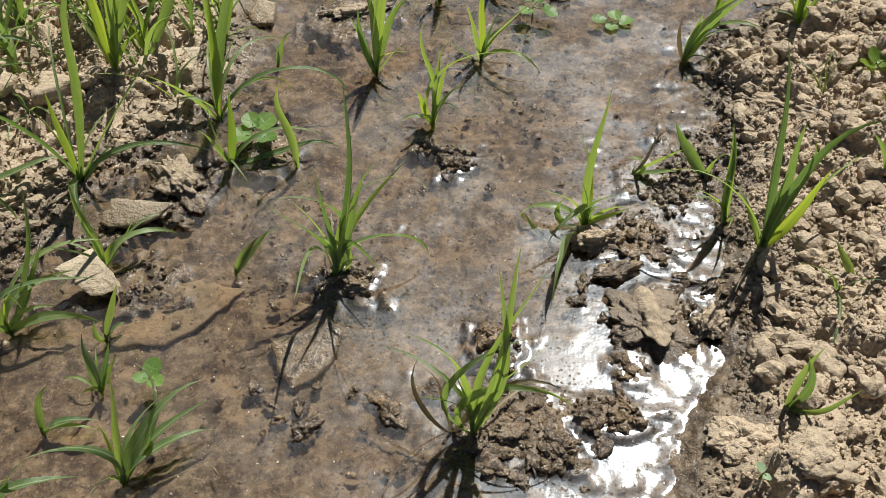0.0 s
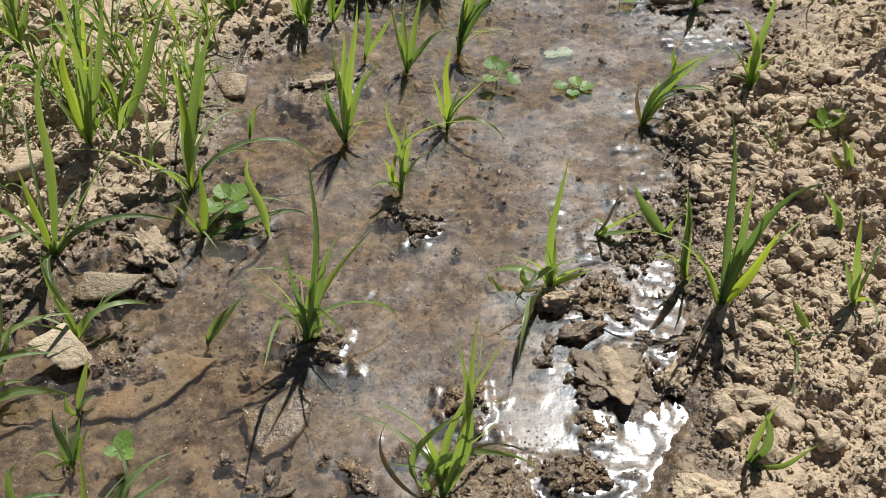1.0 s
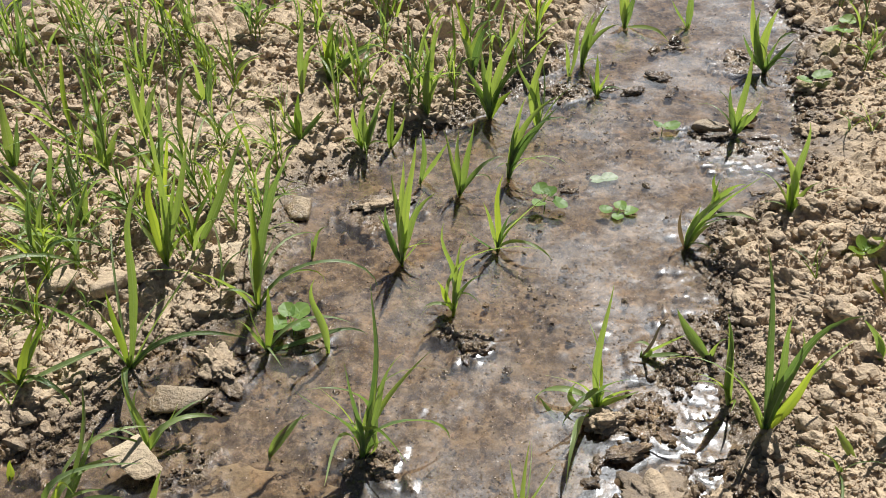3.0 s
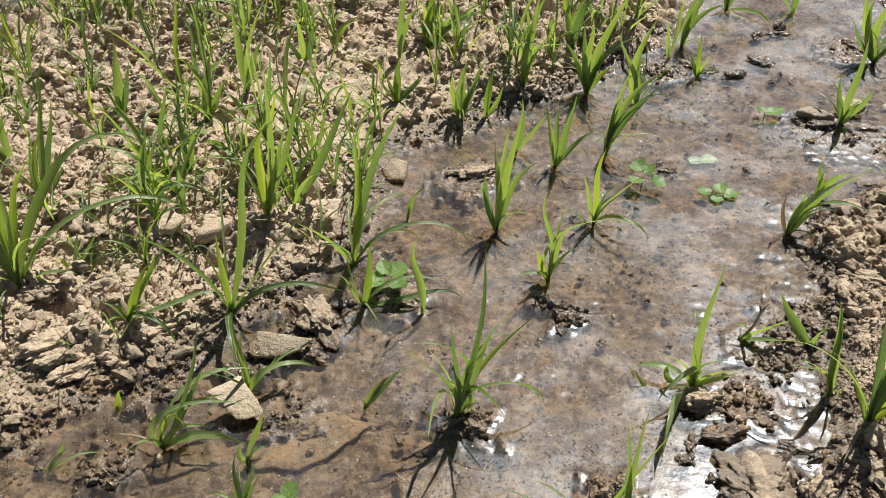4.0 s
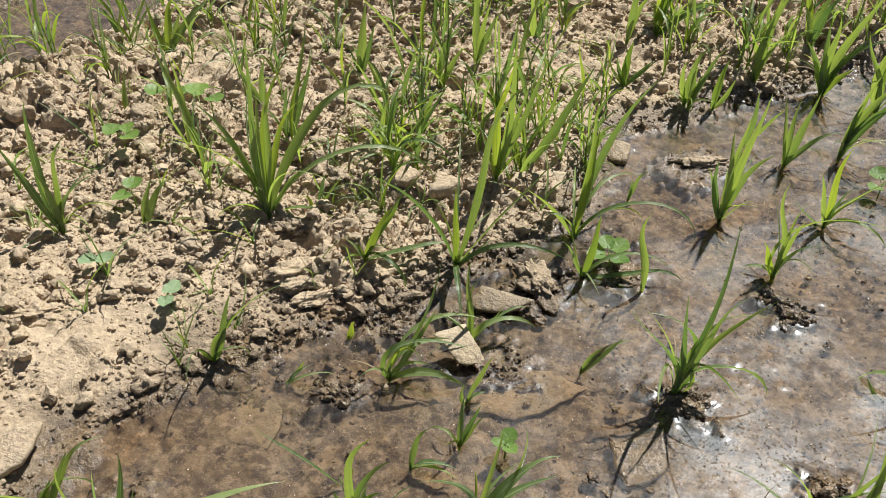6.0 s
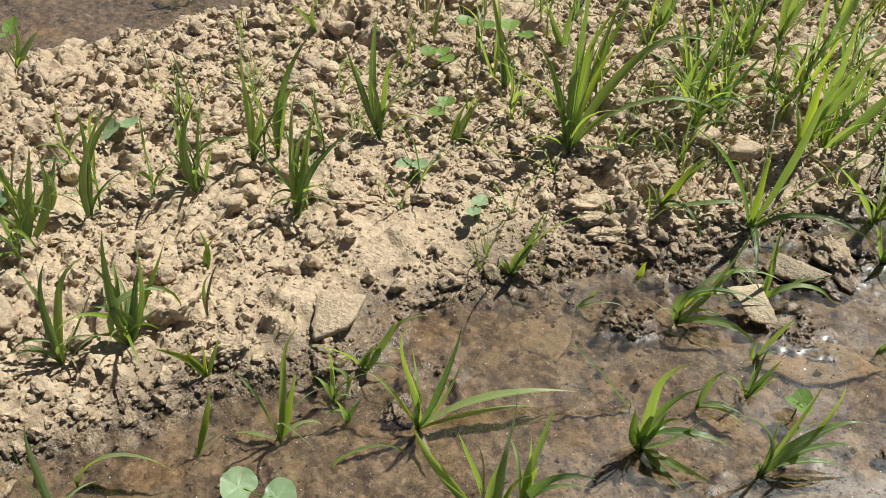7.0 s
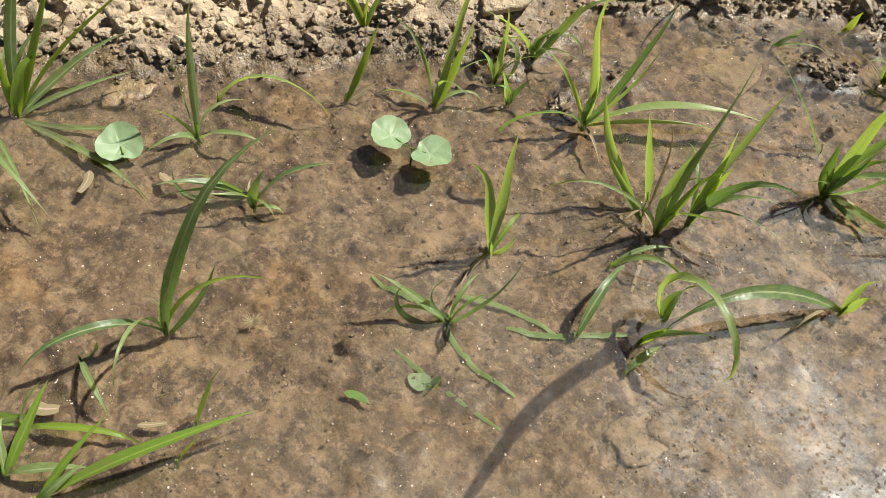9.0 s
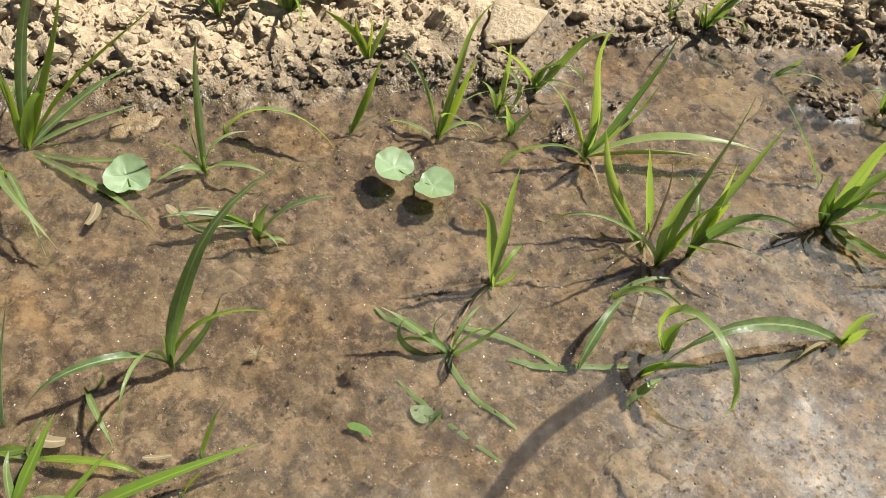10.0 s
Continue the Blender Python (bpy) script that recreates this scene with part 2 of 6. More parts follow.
    t.links.new(b.outputs[0], mix.inputs[1])
    t.links.new(through_leaf.outputs[0], mix.inputs[2])
    finish(t, mix.outputs[0])
    return m


GRASS = leaf_material("grass_blade", (0.068, 0.118, 0.050), (0.250, 0.325, 0.135), (0.34, 0.50, 0.082), 0.30, 0.45)
YOUNG = leaf_material("young_grass_blade", (0.14, 0.24, 0.035), (0.19, 0.30, 0.045), (0.36, 0.50, 0.05), 0.38, 0.5)
DRY = leaf_material("withered_blade", (0.20, 0.16, 0.09), (0.32, 0.26, 0.15), (0.22, 0.17, 0.08), 0.7, 0.25)
COTTON = leaf_material("seed_leaf", (0.215, 0.305, 0.155), (0.265, 0.36, 0.20), (0.24, 0.40, 0.09), 0.5, 0.25, False)


def shadow_band_material():
    """A cast shadow painted as a dark strip, see-through so that the bed shows."""
    m, t = material("sodden_leaf")
    place = t.nodes.new("ShaderNodeNewGeometry").outputs["Position"]
    b = t.nodes.new("ShaderNodeBsdfPrincipled")
    t.links.new(blend(t, span(t, noise_node(t, 90.0, 5.0, 0.7, place), 0.35, 0.7), (0.014, 0.009, 0.006), (0.040, 0.026, 0.017)), b.inputs["Base Color"])
    b.inputs["Roughness"].default_value = 0.9
    b.inputs["Specular IOR Level"].default_value = 0.1
    clear = t.nodes.new("ShaderNodeBsdfTransparent")
    apart = t.nodes.new("ShaderNodeSeparateXYZ")
    t.links.new(t.nodes.new("ShaderNodeTexCoord").outputs["UV"], apart.inputs[0])
    # the strip fades towards its edges like the soft rim of a shadow
    soft_rim = span(t, maths(t, "ABSOLUTE", maths(t, "SUBTRACT", apart.outputs["X"], 0.5), 0.0), 0.22, 0.5)
    thin = maths(t, "ADD", span(t, noise_node(t, 60.0, 5.0, 0.7, place), 0.40, 0.68, 0.22, 0.45), soft_rim)
    mix = t.nodes.new("ShaderNodeMixShader")
    t.links.new(maths(t, "MINIMUM", thin, 1.0), mix.inputs[0])
    t.links.new(b.outputs[0], mix.inputs[1])
    t.links.new(clear.outputs[0], mix.inputs[2])
    finish(t, mix.outputs[0])
    return m


SHADOW_BAND = shadow_band_material()
WEED = leaf_material("weed_leaf", (0.12, 0.21, 0.05), (0.17, 0.28, 0.07), (0.28, 0.46, 0.05), 0.5, 0.4, False)


# ---- relief of the field ----
def hashed(i, j, seed):
    n = np.sin(i * 127.1 + j * 311.7 + seed * 74.7) * 43758.5453
    return n - np.floor(n)


def smooth_noise(x, y, scale, seed):
    x, y = x * scale, y * scale
    i, j = np.floor(x), np.floor(y)
    u, v = x - i, y - j
    u, v = u * u * (3 - 2 * u), v * v * (3 - 2 * v)
    a, b, c, d = hashed(i, j, seed), hashed(i + 1, j, seed), hashed(i, j + 1, seed), hashed(i + 1, j + 1, seed)
    return (a * (1 - u) + b * u) * (1 - v) + (c * (1 - u) + d * u) * v - 0.5


def lumps(x, y, cell, seed, share=0.8):
    """Rounded crumbs of earth, one to a jittered cell: heights in units of the cell."""
    wx, wy = x + cell * 0.35 * smooth_noise(x, y, 2.2 / cell, seed + 5), y + cell * 0.35 * smooth_noise(x, y, 2.2 / cell, seed + 6)
    gx, gy = np.floor(wx / cell), np.floor(wy / cell)
    best = np.zeros_like(x)
    for di in (-1, 0, 1):
        for dj in (-1, 0, 1):
            i, j = gx + di, gy + dj
            cx, cy = i + 0.15 + 0.7 * hashed(i, j, seed), j + 0.15 + 0.7 * hashed(i, j, seed + 1)
            size = 0.28 + 0.42 * hashed(i, j, seed + 2)
            dx, dy = wx / cell - cx, wy / cell - cy
            turn = 6.28 * hashed(i, j, seed + 4)
            ca, sa = np.cos(turn), np.sin(turn)
            far = np.maximum(np.abs(dx * ca + dy * sa), np.abs(dy * ca - dx * sa) * 1.2) * 0.75 + np.hypot(dx, dy) * 0.3
            lean = 0.66 + 0.45 * ((hashed(i, j, seed + 7) - 0.5) * dx + (hashed(i, j, seed + 8) - 0.5) * dy) / size
            rise = np.minimum(np.clip((1 - far / size) * 1.8, 0, 1), lean) * size * 1.15
            best = np.maximum(best, np.where(hashed(i, j, seed + 3) < share, rise, 0))
    return best


LEFT_Y = (-6.0, -1.0, -0.3, 0.13, 0.30, 0.45, 0.53, 0.65, 0.81, 0.90, 1.0, 1.08, 1.16, 1.23, 1.40, 1.50, 1.62, 1.84, 1.96, 2.04, 2.15, 2.30, 2.50, 2.62, 2.82, 3.2, 4.2, 9.0, 40.0)
LEFT_X = (-4.2, -1.75, -1.30, -1.04, -0.92, -0.87, -0.80, -0.69, -0.71, -0.67, -0.62, -0.54, -0.49, -0.41, -0.36, -0.27, -0.20, -0.22, -0.21, -0.10, -0.04, 0.14, 0.27, 0.35, 0.45, 0.52, 0.95, 3.3, 18.8)
RIGHT_Y = (-6.0, -1.0, 0.2, 0.7, 0.92, 1.03, 1.14, 1.28, 1.41, 1.60, 1.73, 1.85, 1.95, 2.10, 2.30, 2.50, 2.75, 3.2, 4.2, 9.0, 40.0)
RIGHT_X = (-2.9, -0.45, 0.15, 0.40, 0.51, 0.56, 0.61, 0.64, 0.63, 0.66, 0.64, 0.69, 0.80, 0.90, 0.93, 0.98, 1.06, 1.04, 1.5, 3.9, 19.4)
FAR_Y = (-6.0, 0.0, 0.85, 1.27, 1.57, 1.84, 2.3, 3.2, 9.0, 40.0)
FAR_X = (-4.6, -2.6, -2.14, -1.95, -1.87, -1.74, -1.62, -1.36, 1.5, 17.0)
# Islands and bars of mud in the furrow: x, y, radius, height.
BARS = (
    (0.53, 1.18, 0.055, 0.010), (0.50, 1.33, 0.05, 0.012), (0.32, 1.00, 0.060, 0.020), (0.37, 0.965, 0.028, 0.012), (0.42, 1.02, 0.026, 0.010),
    (0.085, 1.205, 0.036, 0.016), (-0.22, 1.36, 0.045, 0.004), (-0.31, 1.25, 0.04, 0.002),
    (-0.21, 1.175, 0.045, 0.004), (-0.42, 1.02, 0.038, 0.010), (0.205, 1.475, 0.028, 0.013), (0.165, 1.50, 0.022, 0.010),
    (-0.62, 0.735, 0.040, 0.006), (-0.03, 1.87, 0.06, 0.014), (0.75, 2.19, 0.07, 0.006), (0.84, 2.17, 0.06, 0.006), (0.87, 2.66, 0.08, 0.010),
    (0.60, 1.50, 0.07, 0.014), (0.55, 1.43, 0.05, 0.010), (0.36, 2.44, 0.06, 0.012), (0.30, 1.12, 0.03, 0.008),
    (-0.43, 1.20, 0.05, 0.010), (-0.33, 1.43, 0.05, 0.008), (-0.10, 1.47, 0.05, 0.006), (0.47, 1.10, 0.03, 0.010), (0.46, 1.02, 0.028, 0.009),
)


def land(x, y):
    """How far a place lies inside the dry land, in metres; minus: under water."""
    wobble = 0.030 * smooth_noise(x, y, 14, 3) + 0.016 * smooth_noise(x, y, 37, 4)
    left = (np.interp(y, LEFT_Y, LEFT_X) - x) * 0.88 + wobble
    right = (x - np.interp(y, RIGHT_Y, RIGHT_X)) * 0.88 + wobble
    far = (x - np.interp(y, FAR_Y, FAR_X)) * 0.93 + wobble
    beyond = (np.interp(y, FAR_Y, FAR_X) - 0.55 - x) * 0.93 + wobble
    return np.maximum(np.maximum(np.minimum(left, far), right), beyond)


def height(x, y):
    d = land(x, y)
    past = np.maximum(np.maximum(-2.35 - x, x - 1.35), np.maximum(-0.35 - y, y - 3.3))
    near = np.exp(-np.clip(past, 0, None) * 1.6)
    bank = np.where(d > 0, 0.010 + 0.046 * (1 - np.exp(-np.clip(d, 0, None) * 5.5)), -0.0140 + 0.0240 * np.exp(np.clip(d, None, 0) * 26))
    crumb = np.clip(0.22 + d * 7, 0.10, 1.0)
    crumb = np.where(d > 0, crumb, np.clip(0.18 + d * 3, 0.05, 0.2))
    rough = (0.10 + 1.6 * np.clip(smooth_noise(x, y, 2.6, 11) + 0.5, 0, 1)) * (1 - 0.45 * np.exp(-((x + 0.70) / 0.20) ** 2 - ((y - 1.05) / 0.16) ** 2))
    z = bank + crumb * rough * near * (0.060 * lumps(x, y, 0.075, 21, 0.6) + 0.035 * lumps(x, y, 0.031, 31, 0.8) + 0.013 * lumps(x, y, 0.0145, 41, 0.95))
    z = z + crumb * 0.016 * smooth_noise(x, y, 9, 12) + 0.010 * np.clip(d * 6, 0, 1) * smooth_noise(x, y, 3.1, 13)
    z = z + np.where(d < 0, 0.010 * smooth_noise(x, y, 6, 16) + 0.009 * smooth_noise(x, y, 11, 14) + 0.005 * smooth_noise(x, y, 40, 15) + 0.012 * lumps(x, y, 0.034, 71, 0.6) + 0.009 * lumps(x, y, 0.017, 73, 0.7) - 0.003, 0)
    z = np.array(z)
    for bx, by, r, h in BARS:
        near_bar = np.nonzero((np.abs(x - bx) < 3 * r) & (np.abs(y - by) < 3 * r))
        px, py, pz = x[near_bar], y[near_bar], z[near_bar]
        if len(px):
            qx, qy = px * 0.8 + py * 0.6, py * 0.8 - px * 0.6
            far = np.hypot(px - bx, py - by) / r * (1 + 0.6 * smooth_noise(qx, qy, 27, 17) + 0.55 * smooth_noise(qx, qy, 61, 18) + 0.5 * smooth_noise(px, py, 110, 19))
            top = 0.45 * h * np.clip(1.25 - far ** 2, -0.6, 1) + np.where(far < 1, 0.009 * lumps(px, py, 0.021, 51, 0.8) + 0.006 * lumps(px, py, 0.0115, 53, 0.8) + 0.006 * smooth_noise(px, py, 38, 52) - 0.002, 0)
            z[near_bar] = np.where(far < 1.25, np.maximum(pz, top), pz)
    return z


def ground_z(x, y):
    return float(height(np.array([float(x)]), np.array([float(y)]))[0])


def steps(a, b, fine, reach):
    """Even fine steps from a to b, and ever wider ones out to the horizon."""
    mid = np.arange(a, b, fine)
    out, step, far = [], fine, 0.0
    while far < reach:
        step *= 1.16
        far += step
        out.append(far)
    out = np.array(out)
    return np.concatenate([a - out[::-1], mid, mid[-1] + out])


def grid_mesh(name, xs, ys, zs, mat, kept=None):
    n, m = len(xs), len(ys)
    gx, gy = np.meshgrid(xs, ys)
    co = np.stack([gx.ravel(), gy.ravel(), zs.ravel()], 1)
    i = np.arange(n * m).reshape(m, n)
    quads = np.stack([i[:-1, :-1], i[:-1, 1:], i[1:, 1:], i[1:, :-1]], -1).reshape(-1, 4)
    if kept is not None:
        quads = quads[kept.ravel()[quads].any(1)]
        used, quads = np.unique(quads, return_inverse=True)
        co, quads = co[used], quads.reshape(-1, 4)
    me = bpy.data.meshes.new(name)
    me.from_pydata(co.tolist(), [], quads.tolist())
    me.polygons.foreach_set("use_smooth", np.ones(len(quads), bool))
    me.materials.append(mat)
    return new(name, me)


GX, GY = steps(-2.35, 1.35, 0.0056, 300), steps(-0.35, 3.3, 0.0056, 300)
HX, HY = np.meshgrid(GX, GY)
HZ = height(HX, HY)
ground = grid_mesh("ground", GX, GY, HZ, SOIL)
tagged(ground, "cloddy tan farm soil, dark and soaked along the flooded furrow", "soil", kind="structure")
# the film of water climbs a little wherever the mud comes close to its surface
LEVEL = 0.0026 * np.exp(np.clip(HZ / 0.0050, -8.0, 0.0))
water = grid_mesh("water", GX, GY, LEVEL, WATER, HZ < 0.012)
tagged(water, "shallow muddy irrigation water lying in the furrow", "water", kind="structure")


# ---- building blocks ----
def mesh_from(name, verts, faces, mat, smooth=True):
    me = bpy.data.meshes.new(name)
    me.from_pydata([tuple(v) for v in verts], [], faces)
    if smooth:
        me.polygons.foreach_set("use_smooth", np.ones(len(me.polygons), bool))
    me.materials.append(mat)
    return me


def child(name, me, parent, label=""):
    ob = new(name, me)
    ob.parent = parent
    return tagged(ob, label)


def base_empty(name, x, y, z, label, category, group=""):
    ob = new(name)
    ob.empty_display_size = 0.02
    ob.location = (x, y, z)
    return tagged(ob, label, category, group)


def blade_mesh(rng, azimuth, length, start, end, width, mat, lift=0.0):
    """A grass blade: a folded strip that leaves its root at one slope and ends at another (degrees, millimetres)."""
    n = 11
    length, width = length / 1000, width / 1000
    a = radians(azimuth)
    twist, sway = rng.uniform(-0.9, 0.9), rng.uniform(-0.05, 0.05) * length
    limp = rng.uniform(20, 85) if rng.random() < 0.4 else 0.0
    drift, wave = radians(rng.uniform(-26, 26)), rng.uniform(0, 6.283)
    roll = rng.choice((-1, 1)) * rng.uniform(0.85, 1.5)
    verts, faces = [], []
    p = np.array([0.0, 0.0, lift])
    for k in range(n + 1):
        u = k / n
        slope = radians(start + (end - start) * u + 5.0 * math.sin(wave + 7.0 * u) * u - limp * math.copysign(1.0, math.cos(radians(start))) * max(0.0, (u - 0.5) / 0.5) ** 1.6)
        ahead = np.array([math.cos(a + drift * (u - 0.45)), math.sin(a + drift * (u - 0.45)), 0.0])
        side = np.array([-ahead[1], ahead[0], 0.0])
        along = ahead * math.cos(slope) + np.array([0, 0, 1.0]) * math.sin(slope)
        up = -ahead * math.sin(slope) + np.array([0, 0, 1.0]) * math.cos(slope)
        turn = roll * abs(math.sin(slope)) ** 1.5 + twist * u
        across = side * math.cos(turn) + up * math.sin(turn)
        over = np.cross(along, across)
        half = 0.72 * width * min(1.0, 0.34 + 1.7 * u) * (1 - u ** 2.0) + 0.00015
        centre = p + side * sway * math.sin(math.pi * u)
        fold = half * (0.60 - 0.35 * u)
        verts += [centre - across * half + over * fold, centre - over * 0.1 * half, centre + across * half + over * fold]
        if k:
            i = 3 * k
            faces += [(i - 3, i - 2, i + 1, i), (i - 2, i - 1, i + 2, i + 1)]
        p = p + along * length / n
    me = mesh_from("leaf", verts, faces, mat)
    spot_uv = np.array([((i % 3) / 2, (i // 3) / n) for f in faces for i in f])
    me.uv_layers.new(name="UVMap").data.foreach_set("uv", spot_uv.ravel())
    return me


def tube_mesh(name, points, radii, mat, sides=6):
    verts, faces = [], []
    pts = [Vector(p) for p in points]
    for k, (p, r) in enumerate(zip(pts, radii)):
        d = (pts[min(k + 1, len(pts) - 1)] - pts[max(k - 1, 0)]).normalized()
        q = d.to_track_quat("Z", "Y")
        for s in range(sides):
            t = 2 * math.pi * s / sides
            verts.append(p + q @ Vector((r * math.cos(t), r * math.sin(t), 0)))
        if k:
            for s in range(sides):
                b = (k - 1) * sides
                faces.append((b + s, b + (s + 1) % sides, b + sides + (s + 1) % sides, b + sides + s))
    faces.append(tuple(range((len(pts) - 1) * sides, len(pts) * sides)))
    return mesh_from(name, verts, faces, mat)


KINDS = {"g": GRASS, "y": YOUNG, "d": DRY}


def grass(x, y, blades, label="green grass seedling rooted in wet furrow mud", lift=0.0, group="grass seedlings", extra=3):
    """Blades: azimuth, length, slope at the root, slope at the tip, width, kind."""
    rng = random.Random(int(x * 9973 + y * 7919))
    z = ground_z(x, y) - 0.003
    plant = base_empty("grass_plant", x, y, z if lift else max(z, -0.008), label, "grass", group)
    upright = [b for b in blades if b[2] > 45 and b[5] != "d"]
    if upright and not lift:
        a = radians(upright[0][0])
        r = 0.0009 + 0.00035 * len(upright)
        tall = min(0.028, 0.10 * upright[0][1] / 1000 + 0.006)
        child("stem", tube_mesh("stem", [(0, 0, -0.006), (0.001, 0, tall * 0.5), (0.002 * math.cos(a), 0.002 * math.sin(a), tall)], (r * 1.2, r, r * 0.5), YOUNG), plant, "pale green grass stem")
    blades = list(blades)
    if len(upright) > 2 and extra:
        tallest = max(b[1] for b in upright)
        for _ in range(extra):
            steep = rng.uniform(68, 94)
            blades.append((rng.uniform(0, 360), tallest * rng.uniform(0.35, 0.75), steep, steep - rng.uniform(30, 140), rng.uniform(3.0, 5.5), rng.choice("gggy")))
        if rng.random() < 0.5:
            blades.append((rng.uniform(0, 360), tallest * rng.uniform(0.2, 0.4), 40, rng.uniform(-50, -10), rng.uniform(3, 5), "d"))
    for azimuth, length, start, end, width, kind in blades:
        child("leaf", blade_mesh(rng, azimuth, length, start, end, width, KINDS[kind], lift - z if lift else 0.0), plant, "withered brown blade" if kind == "d" else "")
    return plant


def round_leaf(size, mat, notch=0.25, cup=0.12, seed=0, long=1.0):
    """A broad seed leaf with a notch at its stalk, slightly cupped and wavy, veins pressed in."""
    rng = random.Random(seed)
    rings, spokes = 6, 42
    verts, faces = [(0, 0, 0)], []
    wave = rng.uniform(0, 6)
    for r in range(1, rings + 1):
        u = r / rings
        for s in range(spokes):
            t = 2 * math.pi * s / spokes
            turned = math.atan2(math.sin(t), math.cos(t))
            back = math.pi - abs(turned)
            edge = 1 + 0.13 * math.exp(-(turned / 0.38) ** 2) * u - notch * 1.1 * math.exp(-(back / 0.5) ** 2) * u - 0.05 * math.cos(2 * t)
            edge += u * (0.045 * math.sin(3 * t + wave) + 0.032 * abs(math.sin(8.5 * t + wave)))
            vein = -0.02 * abs(math.cos(2.5 * t)) ** 6 * u + 0.05 * u * abs(math.sin(t)) + 0.015 * math.sin(7 * t + 9 * u + wave) * u
            verts.append((size * 0.5 * u * edge * math.cos(t) * long + 0.0, size * 0.5 * u * edge * math.sin(t), size * (cup * u * u * (0.6 + 0.4 * math.sin(2 * t + wave)) + vein)))
    for s in range(spokes):
        faces.append((0, 1 + s, 1 + (s + 1) % spokes))
        for r in range(rings - 1):
            a, b = 1 + r * spokes, 1 + (r + 1) * spokes
            faces.append((a + s, b + s, b + (s + 1) % spokes, a + (s + 1) % spokes))
    me = mesh_from("leaf", verts, faces, mat)
    turn_uv = [(0.5, 0.0)] + [(s / spokes, r / rings) for r in range(1, rings + 1) for s in range(spokes)]
    me.uv_layers.new(name="UVMap").data.foreach_set("uv", np.array([turn_uv[i] for f in faces for i in f]).ravel())
    return me


def seedling(x, y, tall, leaves, mat, label, name="weed_seedling", category="seedling"):
    """Leaves: azimuth, distance of the middle from the stalk, rise above its top, size, tilt (mm and degrees), long."""
    z = max(ground_z(x, y), -0.008)
    plant = base_empty(name, x, y, z, label, category)
    child("stem", tube_mesh("stem", [(0, 0, -0.005), (0.001, 0.001, tall / 2), (0, 0, tall)], (0.0016, 0.0013, 0.001), YOUNG, 7), plant, "pale green stalk")
    for k, (azimuth, out, rise, size, tilt, long) in enumerate(leaves):
        leaf = child("leaf", round_leaf(size / 1000, mat, seed=k + int(abs(x) * 1000), long=long), plant)
        a = radians(azimuth)
        leaf.matrix_local = Matrix.Translation((math.cos(a) * out / 1000, math.sin(a) * out / 1000, tall + rise / 1000)) @ Euler((0, radians(-tilt), a)).to_matrix().to_4x4()
        child("petiole", tube_mesh("petiole", [(0, 0, tall * 0.96), (math.cos(a) * out / 1800, math.sin(a) * out / 1800, tall + rise / 1800), (math.cos(a) * out / 1300, math.sin(a) * out / 1300, tall + rise / 1000)], (0.0009, 0.0008, 0.0006), YOUNG, 5), plant)
    return plant


def clod_arrays(seed, detail, flat=0.7, facets=9, rough=0.16):
    """An angular lump about 1 across: a ball cut by random planes and crumbled by noise."""
    rng = random.Random(seed)
    bm = bmesh.new()
    bmesh.ops.create_icosphere(bm, subdivisions=detail, radius=0.5)
    planes = []
    for _ in range(facets):
        n = Vector((rng.gauss(0, 1), rng.gauss(0, 1), rng.gauss(0, 0.8))).normalized()
        planes.append((n, rng.uniform(0.27, 0.45)))
    stretch = Vector((rng.uniform(0.95, 1.4), rng.uniform(0.8, 1.1), flat * rng.uniform(0.85, 1.15)))
    shift = Vector((rng.uniform(0, 50), rng.uniform(0, 50), rng.uniform(0, 50)))
    grains = ((4.2, 0.60), (9.0, 0.42), (19.0, 0.24))[:max(1, detail - 1)]
    for v in bm.verts:
        p, out = v.co.copy(), v.co.normalized()
        for n, d in planes:
            over = p.dot(n) - d
            if over > 0:
                p -= n * over * 0.82
        # crumbs stand proud of the lump, with narrow clefts between them
        bend = noise.noise_vector(v.co * 6.0 + shift) * 0.06
        p += out * rough * (0.7 * noise.noise(v.co * 2.4 + shift) + sum((0.45 - noise.voronoi((v.co + bend) * f + shift)[0][0]) * w for f, w in grains))
        v.co = Vector((p.x * stretch.x, p.y * stretch.y, p.z * stretch.z))
    co = np.array([v.co[:] for v in bm.verts])
    tri = np.array([[v.index for v in f.verts] for f in bm.faces])
    bm.free()
    return co, tri


def clod_mesh(seed, detail=3, flat=0.7, facets=9, mat=None, rough=0.16):
    co, tri = clod_arrays(seed, detail, flat, facets, rough)
    return mesh_from("clod", co.tolist(), tri.tolist(), mat or CLOD, smooth=detail > 2)


MUDDY, MUD_MESHES = "dark wet clod of mud standing in the water", {}


def put_clod(name, me, x, y, size, turn, sink=0.25, label="dry tan clod of earth on the bank", group="", z=None, lean=(0, 0)):
    if label == MUDDY:
        if me.name not in MUD_MESHES:
            MUD_MESHES[me.name] = me.copy()
            MUD_MESHES[me.name].materials[0] = MUD
        me = MUD_MESHES[me.name]
    ob = new(name, me)
    low = (ground_z(x, y) if z is None else z) + size[2] * (0.5 - sink) * 0.7
    ob.matrix_world = Matrix.Translation((x, y, low)) @ Euler((radians(lean[0]), radians(lean[1]), radians(turn))).to_matrix().to_4x4() @ Matrix.Diagonal((*size, 1))
    return tagged(ob, label, "clod", group)


